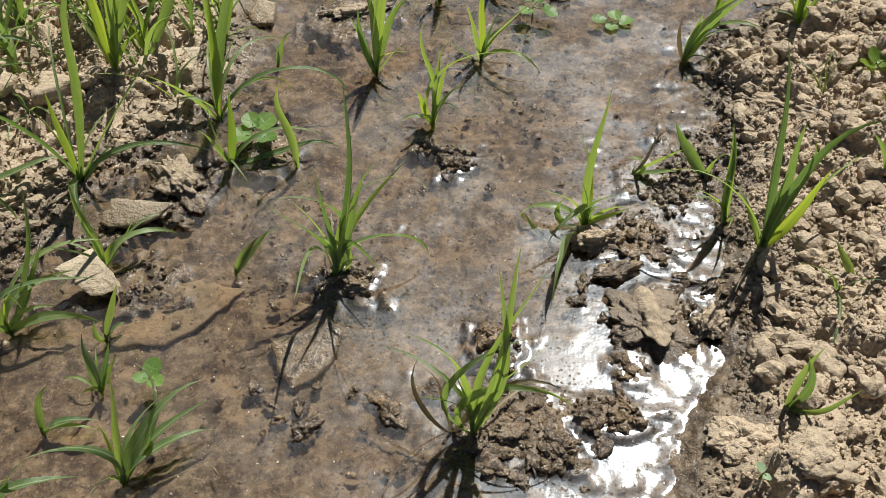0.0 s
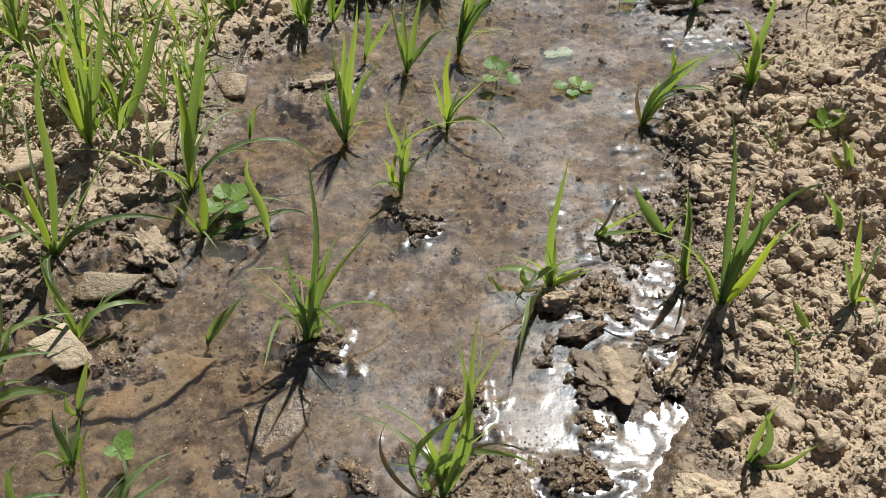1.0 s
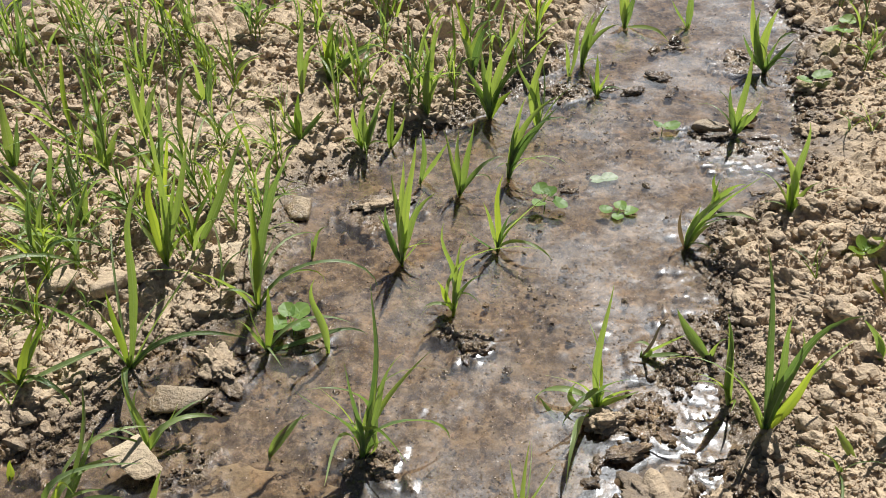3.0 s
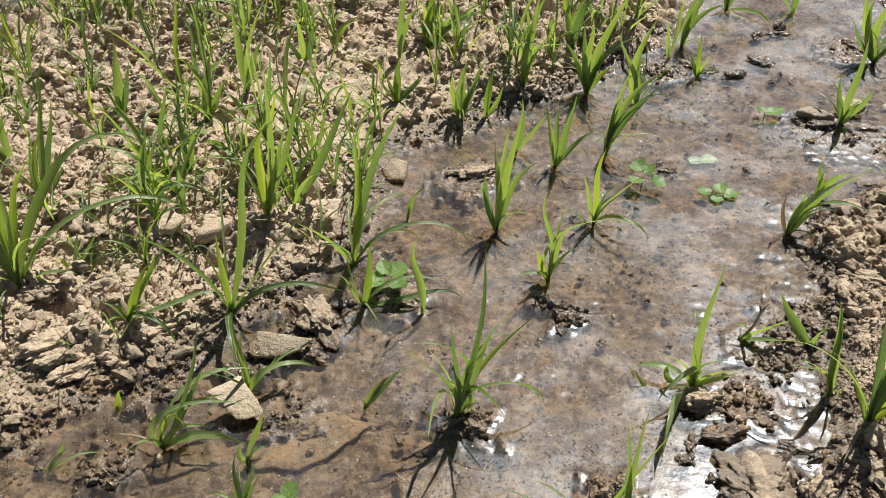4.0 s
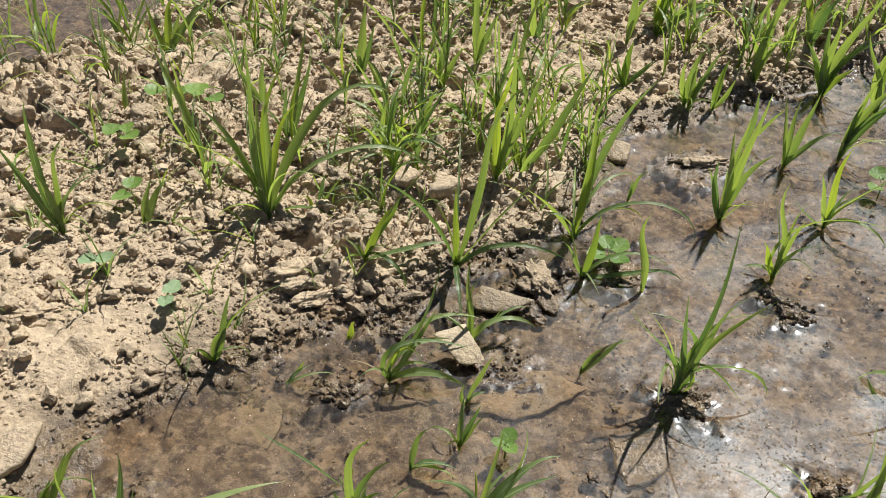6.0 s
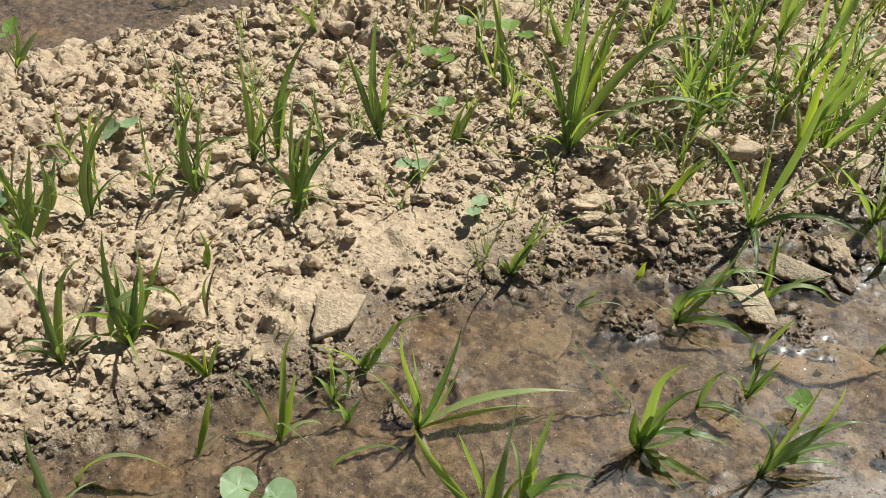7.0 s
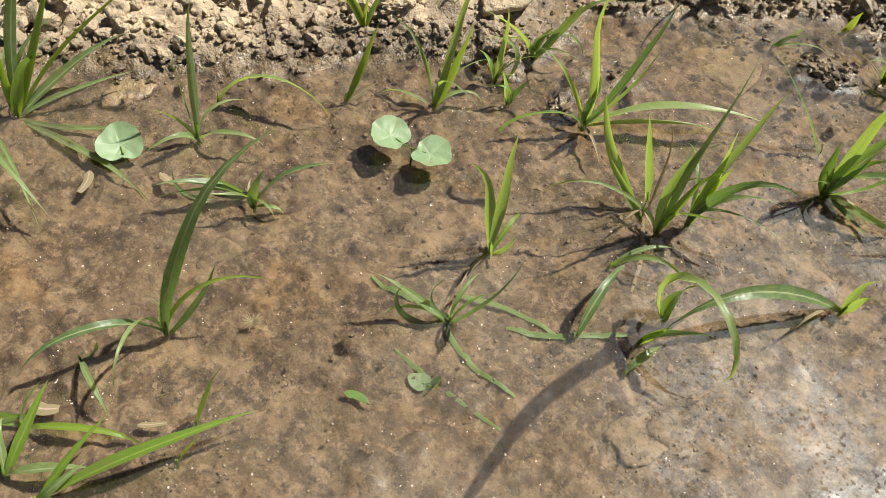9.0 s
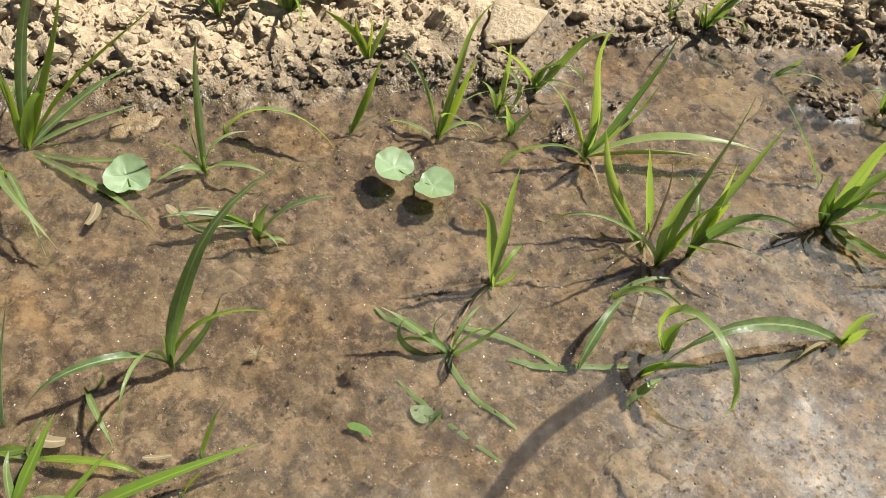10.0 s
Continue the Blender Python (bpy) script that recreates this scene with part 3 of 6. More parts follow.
def slab_mesh(seed, mat, sides=7, thick=0.16):
    """A flat broken crust of earth: an uneven polygon with a worn rim, about 1 across."""
    rng = random.Random(seed)
    rim = []
    n = 28
    corners = sorted(rng.uniform(0, 1) * 0.7 / sides + k / sides for k in range(sides))
    radius = [rng.uniform(0.34 - 0.012 * sides, 0.58) for _ in corners]
    pts = [Vector((r * math.cos(6.2832 * c), r * math.sin(6.2832 * c), 0)) for c, r in zip(corners, radius)]
    for k in range(n):
        u = k / n * sides
        i = int(u)
        p = pts[i].lerp(pts[(i + 1) % sides], u - i)
        rim.append(p * (1 + 0.16 * noise.noise(p * 9 + Vector((seed, 0, 0)))))
    verts, faces = [], []
    rings = ((0.80, -thick), (0.98, -thick * 0.7), (1.0, -thick * 0.15), (0.94, 0.0), (0.72, 0.014), (0.45, 0.01), (0.2, 0.016))
    for scale, z in rings:
        for p in rim:
            q = p * scale
            verts.append((q.x, q.y, z + 0.022 * noise.noise(q * 7 + Vector((seed, 3, 0))) + 0.03 * noise.noise(q * 2.5 + Vector((seed, 7, 0)))))
    for r in range(len(rings) - 1):
        for k in range(n):
            a, b = r * n + k, r * n + (k + 1) % n
            faces.append((a, b, b + n, a + n))
    verts.append((0, 0, 0.012))
    for k in range(n):
        faces.append(((len(rings) - 1) * n + k, (len(rings) - 1) * n + (k + 1) % n, len(verts) - 1))
    faces.append(tuple(reversed(range(n))))
    return mesh_from("slab", verts, faces, mat)


def put_slab(name, x, y, z, size, turn, tilt, seed, mat, label, sides=7, thick=0.16):
    ob = new(name, slab_mesh(seed, mat, sides, thick))
    ob.matrix_world = pose(x, y, z, tilt[0], tilt[1], turn) @ Matrix.Diagonal((*size, 1))
    return tagged(ob, label, "clod")


# ---- grass: azimuth, length, slope at root, slope at tip, width, kind ----
grass(-0.371, 1.359, ((28, 401, 71, 94, 11.5, "g"), (28, 179, 86, 92, 10.2, "y"), (-152, 286, 78, 28, 7.7, "g"), (28, 305, 54, 47, 7.7, "g"), (28, 100, 43, 54, 6.3, "g"), (-62, 193, 53, -53, 8.9, "g"), (16, 239, 54, -43, 8.9, "g"),), "tall green grass plant standing in shallow muddy water")
grass(-0.201, 1.542, ((17, 264, 80, 86, 15.4, "y"), (17, 372, 83, 56, 15.4, "g"), (17, 300, 83, 87, 10.8, "g"), (16, 310, 65, -62, 9.4, "g"), (-163, 154, 58, 42, 10.8, "g"), (17, 192, 84, 55, 9.4, "g"), (-163, 100, 90, -8, 8.1, "g"),), "tall green grass plant standing in shallow muddy water")
grass(-0.152, 1.433, ((16, 150, 78, 83, 11.5, "y"), (16, 189, 13, 16, 8.9, "g"), (18, 186, 61, -46, 7.7, "g"), (-164, 95, 72, 68, 6.3, "g"), (0, 102, 3, 9, 7.7, "g"),), "short green grass seedling standing in shallow muddy water")
grass(-0.044, 1.434, ((-169, 178, 95, 59, 11.4, "g"),), "short green grass seedling standing in shallow muddy water")
grass(-0.511, 1.274, ((36, 142, 55, 66, 15.4, "y"), (36, 127, 71, 62, 11.4, "y"), (36, 135, 64, 45, 8.9, "g"), (36, 174, 17, -7, 11.4, "g"), (-11, 144, 65, -112, 7.6, "g"), (-144, 65, 78, 44, 6.3, "g"),), "small green grass seedling on dry cloddy soil")
grass(-0.740, 1.311, ((43, 413, 91, 82, 13.7, "g"), (43, 347, 84, 75, 15.1, "y"), (43, 271, 78, 72, 13.7, "y"), (43, 403, 70, 25, 15.4, "g"), (-137, 291, 84, 59, 11.1, "g"), (43, 267, 89, 83, 12.3, "g"), (38, 450, 63, -61, 9.6, "g"), (13, 223, 44, -76, 9.6, "g"), (-137, 121, 72, -47, 8.2, "g"), (43, 131, 57, 53, 9.6, "g"), (43, 294, 80, 84, 11.1, "g"),), "tall tufted green grass plant on dry cloddy soil", extra=9)
grass(-0.380, 1.582, ((24, 314, 76, 91, 14.0, "g"), (-156, 226, 91, 86, 14.0, "y"), (24, 281, 70, 68, 12.6, "g"), (24, 219, 73, 74, 11.2, "g"), (-156, 138, 77, 76, 9.8, "g"), (24, 96, 58, 44, 14.0, "y"),), "tall tufted green grass plant on dry cloddy soil")
grass(-0.348, 1.649, ((22, 278, 62, 61, 15.4, "g"), (-158, 146, 95, 84, 8.6, "g"),), "tall tufted green grass plant on dry cloddy soil")
grass(0.060, 1.213, ((17, 347, 76, 90, 9.2, "g"), (-163, 208, 93, 82, 9.2, "g"), (17, 229, 72, 83, 10.1, "g"), (-163, 226, 124, 8, 8.1, "g"), (17, 239, 86, 43, 5.1, "g"), (-163, 124, 148, -31, 6.2, "g"), (17, 202, 77, 79, 9.2, "g"), (17, 59, 62, 23, 6.2, "g"), (17, 200, 80, 172, 9.0, "g"), (17, 215, 88, -95, 9.0, "g"), (17, 238, 73, 46, 8.0, "g"),), "tall green grass plant standing in shallow muddy water")
grass(0.164, 1.565, ((6, 182, 83, 91, 11.1, "g"), (-174, 209, 101, 50, 8.5, "g"), (-174, 90, 66, 88, 12.0, "y"), (6, 123, 82, 35, 7.3, "g"), (6, 289, 110, -51, 6.2, "g"), (6, 137, 82, 82, 9.8, "g"), (-174, 74, 73, -63, 6.2, "g"),), "tall green grass plant standing in shallow muddy water")
grass(0.046, 1.703, ((-167, 214, 91, 86, 12.7, "g"), (13, 291, 83, 80, 12.7, "g"), (13, 182, 77, 63, 12.7, "g"), (-167, 144, 72, 91, 11.2, "g"), (13, 238, 84, 89, 12.7, "g"), (-167, 130, 74, 71, 8.5, "g"), (13, 81, 48, 60, 7.0, "g"),), "tall green grass plant standing in shallow muddy water")
grass(0.234, 1.754, ((-176, 187, 92, 82, 10.9, "y"), (4, 170, 71, 32, 10.9, "g"), (4, 124, 78, 79, 9.6, "g"), (-21, 149, 68, -63, 8.2, "g"), (-176, 84, 32, 51, 8.2, "g"), (-176, 126, 79, 75, 8.2, "g"),), "short green grass seedling standing in shallow muddy water")
grass(0.274, 0.978, ((-178, 223, 86, 70, 10.6, "g"), (2, 327, 90, 65, 11.5, "g"), (2, 351, 82, 85, 9.8, "g"), (2, 330, 74, 102, 8.0, "g"), (2, 203, 93, 22, 8.9, "g"), (2, 241, 126, -77, 8.0, "g"), (2, 265, 131, -6, 8.0, "g"), (-178, 153, 82, 78, 7.1, "g"), (2, 156, 80, 84, 9.8, "g"),), "tall green grass plant standing in shallow muddy water")
grass(0.248, 0.980, ((-175, 197, 51, 116, 5.2, "d"), (-175, 181, 83, 85, 4.3, "d"), (5, 198, 72, 33, 8.5, "d"),), "withered brown grass blades in the mud")
grass(0.418, 1.352, ((-8, 265, 95, 83, 9.8, "g"), (172, 110, -11, 172, 8.6, "g"), (-8, 110, 104, 1, 7.6, "g"), (-131, 161, 112, -103, 8.6, "g"), (-8, 77, 129, -58, 6.4, "g"), (172, 150, 62, -95, 10.0, "g"), (-8, 82, 63, 38, 9.5, "g"), (-8, 86, 60, 18, 8.0, "g"),), "tall green grass plant standing in shallow muddy water")
grass(0.405, 1.331, ((-103, 206, 57, -49, 10.7, "g"), (172, 104, -39, 117, 9.6, "g"),), "short green grass seedling standing in shallow muddy water")
grass(0.665, 1.301, ((156, 350, 84, 74, 10.8, "g"), (-24, 304, 88, 77, 11.9, "g"), (156, 240, 91, 85, 11.9, "g"), (-24, 186, 72, 83, 11.9, "y"), (-24, 222, 97, 56, 8.8, "g"), (156, 146, 69, 58, 6.4, "g"), (156, 158, 85, 92, 9.8, "g"),), "tall tufted green grass plant on dry cloddy soil")
grass(0.624, 1.363, ((159, 188, 81, 80, 12.3, "g"), (159, 187, 77, 94, 10.0, "g"), (159, 162, 76, 102, 6.7, "g"),), "short green grass seedling standing in shallow muddy water")
grass(0.610, 1.464, ((162, 118, 50, 60, 15.4, "g"), (-18, 64, 80, 88, 11.8, "g"), (168, 35, -25, 45, 10.6, "g"),), "short green grass seedling standing in shallow muddy water", extra=0)
grass(0.495, 1.470, ((-12, 101, 49, 41, 9.3, "g"), (-12, 107, 64, 98, 4.4, "d"), (-12, 76, 22, 36, 9.3, "g"), (168, 66, 160, -54, 8.1, "g"),), "short green grass seedling standing in shallow muddy water", extra=0)
grass(0.608, 1.785, ((-12, 230, 74, 41, 12.6, "g"), (-12, 186, 90, 33, 12.6, "g"), (-12, 115, 89, 75, 8.4, "g"), (-12, 187, 87, -19, 12.6, "g"), (168, 100, 65, 93, 7.1, "d"), (-12, 87, 68, 58, 9.8, "g"),), "short green grass seedling standing in shallow muddy water")
grass(0.678, 1.928, ((167, 94, 111, 30, 10.6, "y"), (-13, 106, 71, 43, 12.1, "g"), (0, 86, 84, 94, 7.6, "g"),), "short green grass seedling standing in shallow muddy water", extra=0)
grass(0.820, 1.876, ((161, 164, 94, 47, 13.4, "g"), (-19, 214, 94, 81, 13.4, "g"), (161, 92, 85, 64, 13.4, "y"), (-19, 105, 77, 59, 8.9, "g"),), "short green grass seedling standing in shallow muddy water")
grass(0.774, 2.238, ((-14, 223, 87, 92, 13.8, "g"), (-14, 111, 57, 75, 13.8, "g"), (166, 131, 74, 78, 10.4, "g"), (-14, 69, 67, 87, 13.8, "g"),), "short green grass seedling standing in shallow muddy water")
grass(0.910, 2.580, ((165, 228, 60, 84, 18.0, "g"), (-15, 188, 114, 60, 20.0, "g"), (-15, 150, 89, 61, 16.0, "g"), (165, 182, 56, 99, 18.0, "g"), (-15, 120, 69, 54, 16.0, "g"), (165, 131, 39, 71, 14.0, "g"),), "short green grass seedling standing in shallow muddy water")
grass(0.554, 2.897, ((175, 146, 81, 77, 17.5, "g"), (-5, 141, 78, 76, 17.5, "g"), (-44, 175, 22, -7, 13.1, "g"), (-5, 128, 88, 90, 17.5, "g"),), "short green grass seedling standing in shallow muddy water")
grass(0.457, 2.432, ((176, 128, 77, 98, 16.6, "y"), (-4, 80, 79, 61, 11.0, "g"), (176, 76, 62, 82, 11.0, "g"),), "short green grass seedling standing in shallow muddy water")
grass(0.383, 2.554, ((179, 195, 106, 70, 11.5, "g"), (179, 105, 82, 84, 9.6, "g"),), "short green grass seedling standing in shallow muddy water")
grass(0.421, 2.613, ((-2, 196, 85, 61, 17.8, "g"), (-2, 170, 90, 81, 15.7, "g"), (-2, 170, 89, 13, 13.8, "g"),), "short green grass seedling standing in shallow muddy water")
grass(0.744, 2.901, ((171, 136, 88, 88, 17.6, "g"), (171, 105, 45, 74, 11.0, "g"),), "short green grass seedling standing in shallow muddy water")
grass(0.138, 1.951, ((7, 188, 75, 86, 15.1, "g"), (-173, 173, 79, 88, 9.0, "g"), (7, 164, 92, 86, 13.6, "g"), (7, 153, 65, 37, 10.6, "g"),), "short green grass seedling standing in shallow muddy water")
grass(0.243, 2.024, ((3, 246, 87, 38, 13.9, "g"), (3, 235, 84, 31, 12.4, "g"), (3, 209, 86, 74, 12.4, "g"), (3, 155, 88, 34, 10.8, "g"), (3, 146, 83, 96, 9.2, "g"), (3, 212, 76, 42, 12.4, "g"),), "tall green grass plant standing in shallow muddy water")
grass(-0.096, 2.079, ((-165, 134, 96, 81, 14.5, "g"), (15, 181, 69, 76, 16.2, "g"), (15, 98, 63, 101, 13.0, "y"),), "short green grass seedling standing in shallow muddy water")
grass(-0.252, 2.098, ((19, 99, 97, 66, 16.4, "y"), (-161, 82, 43, 77, 9.8, "g"), (19, 92, 43, 46, 9.8, "g"), (-161, 79, 64, 81, 9.8, "g"),), "small green grass seedling on dry cloddy soil", extra=0)
grass(0.183, 2.300, ((5, 300, 84, 58, 21.0, "g"), (-175, 193, 84, 82, 17.4, "g"), (5, 178, 76, 56, 17.4, "g"), (5, 206, 102, 60, 17.4, "g"), (-175, 128, 71, 66, 15.7, "g"), (5, 227, 84, 13, 13.9, "g"), (5, 101, 80, 26, 15.7, "y"), (-175, 158, 76, 54, 13.9, "g"),), "tall green grass plant standing in shallow muddy water")
grass(0.306, 2.260, ((1, 243, 108, 54, 17.2, "g"), (-179, 139, 84, 91, 15.4, "y"), (-179, 210, 91, 37, 10.3, "g"),), "tall green grass plant standing in shallow muddy water")
grass(0.027, 2.264, ((9, 252, 93, 60, 15.5, "g"), (-171, 169, 99, 77, 12.1, "g"), (9, 164, 81, 50, 12.1, "g"),), "small green grass seedling on dry cloddy soil")
grass(0.119, 2.471, ((-174, 223, 92, 58, 14.9, "y"), (6, 154, 87, 67, 14.9, "g"), (6, 163, 83, 31, 14.9, "g"),), "small green grass seedling on dry cloddy soil")
grass(-0.235, 2.379, ((16, 158, 89, 80, 18.4, "y"), (-164, 109, 75, 91, 16.6, "y"), (16, 166, 47, 13, 16.6, "y"), (16, 151, 77, 77, 14.6, "g"),), "small green grass seedling on dry cloddy soil")
grass(-0.304, 2.317, ((19, 232, 86, 79, 14.5, "g"), (19, 163, 81, 67, 12.7, "g"),), "small green grass seedling on dry cloddy soil")
grass(0.044, 1.993, ((10, 146, 76, 96, 10.8, "g"), (10, 129, 55, 65, 10.8, "g"),), "short green grass seedling standing in shallow muddy water")
grass(0.778, 1.245, ((151, 69, 53, 51, 10.4, "g"), (-30, 50, 22, -98, 10.4, "g"),), "small green grass seedling on dry cloddy soil", extra=0)
grass(0.843, 1.287, ((149, 166, 80, 69, 9.4, "g"), (149, 82, 72, 59, 9.4, "g"), (149, 91, 72, 99, 5.9, "g"),), "small green grass seedling on dry cloddy soil")
grass(0.924, 1.585, ((153, 83, 68, 62, 13.8, "g"), (153, 78, 69, 87, 11.1, "g"), (153, 65, 33, 60, 8.2, "y"),), "small green grass seedling on dry cloddy soil", extra=0)
grass(0.869, 1.451, ((152, 89, 84, 34, 11.6, "g"), (152, 59, 87, 62, 10.4, "g"),), "small green grass seedling on dry cloddy soil", extra=0)
grass(1.107, 1.966, ((153, 309, 72, 73, 14.4, "g"), (153, 194, 94, 18, 9.6, "y"), (153, 199, 87, 63, 12.8, "y"), (153, 181, 73, 63, 9.6, "g"),), "tall tufted green grass plant on dry cloddy soil")
grass(0.652, 1.036, ((-33, 130, 93, 83, 7.5, "g"), (147, 111, 112, 56, 9.3, "g"), (-33, 118, 33, 102, 5.6, "g"),), "small green grass seedling on dry cloddy soil")
grass(-0.136, 0.881, ((46, 192, 79, 76, 8.3, "g"), (46, 179, 68, 12, 13.8, "g"), (46, 220, 29, 119, 13.0, "g"), (37, 136, 52, -46, 10.1, "g"), (45, 140, 42, 3, 10.4, "g"), (45, 190, 72, 170, 8.3, "g"),), "tall green grass plant standing in shallow muddy water")
grass(-0.208, 1.000, ((43, 125, 83, 93, 10.8, "g"), (43, 66, 60, 47, 6.0, "g"), (43, 88, 66, 65, 7.0, "g"),), "short green grass seedling standing in shallow muddy water")
grass(-0.257, 0.934, ((50, 88, 73, 79, 7.9, "g"), (15, 86, 64, -54, 7.9, "g"), (5, 83, 48, -38, 8.9, "g"),), "short green grass seedling standing in shallow muddy water", extra=0)
grass(-0.230, 1.078, ((40, 104, 69, 60, 9.3, "g"), (40, 44, 64, 5, 8.2, "g"), (40, 52, 119, 61, 6.3, "g"),), "short green grass seedling standing in shallow muddy water", extra=0)
grass(-0.365, 1.079, ((47, 246, 52, 81, 11.9, "g"), (47, 157, 98, -85, 9.8, "g"), (47, 219, 78, -38, 8.8, "g"), (7, 143, 42, -31, 11.9, "g"), (47, 153, 42, 71, 7.6, "g"), (23, 213, 111, -89, 9.8, "g"),), "tall green grass plant standing in shallow muddy water")
grass(-0.279, 1.204, ((-142, 184, 98, 67, 8.9, "g"), (32, 158, 78, -72, 9.9, "g"), (38, 132, 57, 15, 8.9, "g"), (-142, 143, 91, 88, 6.7, "g"), (38, 99, 46, 55, 5.5, "g"),), "short green grass seedling standing in shallow muddy water")
grass(-0.087, 1.211, ((27, 100, 58, 39, 7.4, "g"), (27, 110, 75, 1, 6.3, "g"), (27, 89, 56, 66, 5.0, "d"),), "short green grass seedling standing in shallow muddy water", extra=0)
grass(-0.138, 1.705, ((19, 90, 72, 72, 6.7, "g"), (19, 55, 75, 99, 5.4, "g"),), "short green grass seedling standing in shallow muddy water", extra=0)
grass(-0.513, 1.003, ((46, 61, 57, 5, 5.9, "g"), (33, 94, 50, -33, 4.5, "g"), (46, 58, 39, 63, 5.9, "g"),), "short green grass seedling standing in shallow muddy water", extra=0)
grass(-0.472, 1.133, ((39, 44, 64, 92, 9.6, "y"), (39, 23, 57, 46, 8.5, "g"),), "short green grass seedling standing in shallow muddy water", extra=0)
grass(-0.106, 2.087, ((9, 177, 88, 70, 14.8, "g"), (-171, 117, 73, 99, 11.5, "g"), (9, 134, 68, 58, 11.5, "g"),), "short green grass seedling standing in shallow muddy water")
grass(-0.045, 2.128, ((7, 137, 88, 74, 15.0, "y"), (7, 94, 54, 78, 10.1, "g"),), "short green grass seedling standing in shallow muddy water")
grass(-0.239, 2.364, ((11, 129, 88, 86, 18.5, "y"), (11, 190, 49, 18, 16.6, "g"), (-169, 116, 78, 81, 14.8, "g"),), "small green grass seedling on dry cloddy soil")
grass(-0.252, 2.089, ((14, 124, 91, 78, 14.9, "y"), (-166, 96, 32, 67, 10.0, "g"), (14, 98, 49, 50, 10.0, "g"),), "small green grass seedling on dry cloddy soil")
grass(0.036, 2.298, ((4, 215, 95, 72, 16.0, "g"), (-176, 118, 70, 62, 12.5, "g"),), "small green grass seedling on dry cloddy soil")
grass(0.132, 2.433, ((1, 163, 84, 71, 18.7, "g"), (-179, 130, 78, 65, 16.8, "g"),), "small green grass seedling on dry cloddy soil")
grass(-0.286, 1.711, ((18, 148, 81, 76, 8.8, "g"), (-162, 72, 66, 79, 7.3, "g"),), "small green grass seedling on dry cloddy soil")
grass(-0.631, 1.579, ((33, 168, 89, 74, 10.4, "g"), (33, 169, 75, 70, 10.4, "g"), (-147, 76, 63, 82, 8.9, "g"), (33, 95, 78, 58, 10.4, "g"),), "small green grass seedling on dry cloddy soil")
grass(-0.862, 1.892, ((34, 196, 79, 84, 18.7, "g"), (-146, 92, 100, 62, 15.2, "g"), (34, 145, 64, 77, 11.9, "g"),), "small green grass seedling on dry cloddy soil")
grass(-1.395, 1.826, ((47, 186, 81, 75, 17.3, "y"), (-133, 170, 70, 94, 15.4, "y"), (47, 195, 63, 23, 17.3, "g"), (47, 133, 64, 65, 15.4, "g"),), "small green grass seedling on dry cloddy soil")
grass(-0.941, 1.198, ((53, 116, 63, 56, 14.2, "g"),), "small green grass seedling on dry cloddy soil", extra=0)
grass(-0.676, 1.375, ((40, 95, 65, 92, 8.3, "g"), (40, 95, 46, 60, 8.3, "g"), (-140, 51, 74, 83, 7.0, "y"),), "small green grass seedling on dry cloddy soil", extra=0)
grass(-0.857, 1.565, ((40, 286, 72, 80, 14.1, "g"), (40, 230, 66, 75, 12.6, "g"), (40, 89, 39, 62, 12.6, "g"), (40, 144, 89, 78, 12.6, "g"),), "tall tufted green grass plant on dry cloddy soil")
grass(-0.650, 1.901, ((28, 169, 84, 67, 14.5, "g"), (28, 119, 57, 74, 14.5, "g"), (-152, 115, 93, 81, 13.0, "g"), (28, 66, 65, 44, 14.5, "g"),), "small green grass seedling on dry cloddy soil")
grass(-0.590, 1.684, ((30, 181, 88, 85, 12.3, "g"), (30, 120, 79, 71, 12.3, "g"), (30, 76, 64, 48, 9.2, "g"),), "small green grass seedling on dry cloddy soil")
grass(-0.973, 1.408, ((-133, 283, 89, 77, 13.8, "g"), (-133, 134, 98, 75, 9.3, "g"), (-133, 100, 112, 57, 9.3, "g"),), "tall tufted green grass plant on dry cloddy soil")
grass(-0.606, 2.034, ((25, 211, 93, 86, 15.2, "g"), (25, 173, 81, 77, 13.6, "g"), (25, 156, 78, 53, 13.6, "g"),), "small green grass seedling on dry cloddy soil")
grass(-0.523, 2.211, ((-160, 164, 84, 95, 16.1, "g"), (20, 138, 73, 79, 14.4, "g"), (-160, 101, 67, 67, 12.6, "g"),), "small green grass seedling on dry cloddy soil")
grass(-0.984, 0.053, ((84, 303, 77, 64, 11.8, "g"), (84, 255, 48, 24, 10.8, "y"), (84, 182, 35, 15, 10.8, "g"), (84, 111, 80, 50, 12.9, "y"), (84, 247, 61, 70, 9.6, "y"), (84, 117, 85, 85, 9.6, "y"), (46, 163, 6, 3, 6.4, "g"), (19, 234, 5, 7, 8.5, "g"), (74, 157, 31, -7, 6.4, "g"),), "tall green grass plant standing in shallow muddy water", extra=7)
grass(-0.955, 0.015, ((0, 213, 60, -45, 8.4, "g"), (-4, 196, 54, -52, 5.2, "g"),), "limp green grass blade lying on shallow water", extra=2)
grass(-0.821, 0.218, ((70, 215, 84, 91, 9.4, "g"), (-91, 78, 64, -41, 8.4, "g"), (-110, 90, 71, 34, 5.6, "g"), (40, 110, 57, -42, 6.5, "g"),), "short green grass seedling standing in shallow muddy water", extra=2)
grass(-0.865, 0.271, ((39, 190, 67, -64, 8.8, "g"),), "limp green grass blade lying on shallow water", extra=2)
grass(-0.685, 0.216, ((66, 66, 93, 49, 11.2, "g"), (66, 128, 70, -12, 9.5, "g"), (39, 48, 49, -42, 5.1, "g"),), "short green grass seedling standing in shallow muddy water", extra=2)
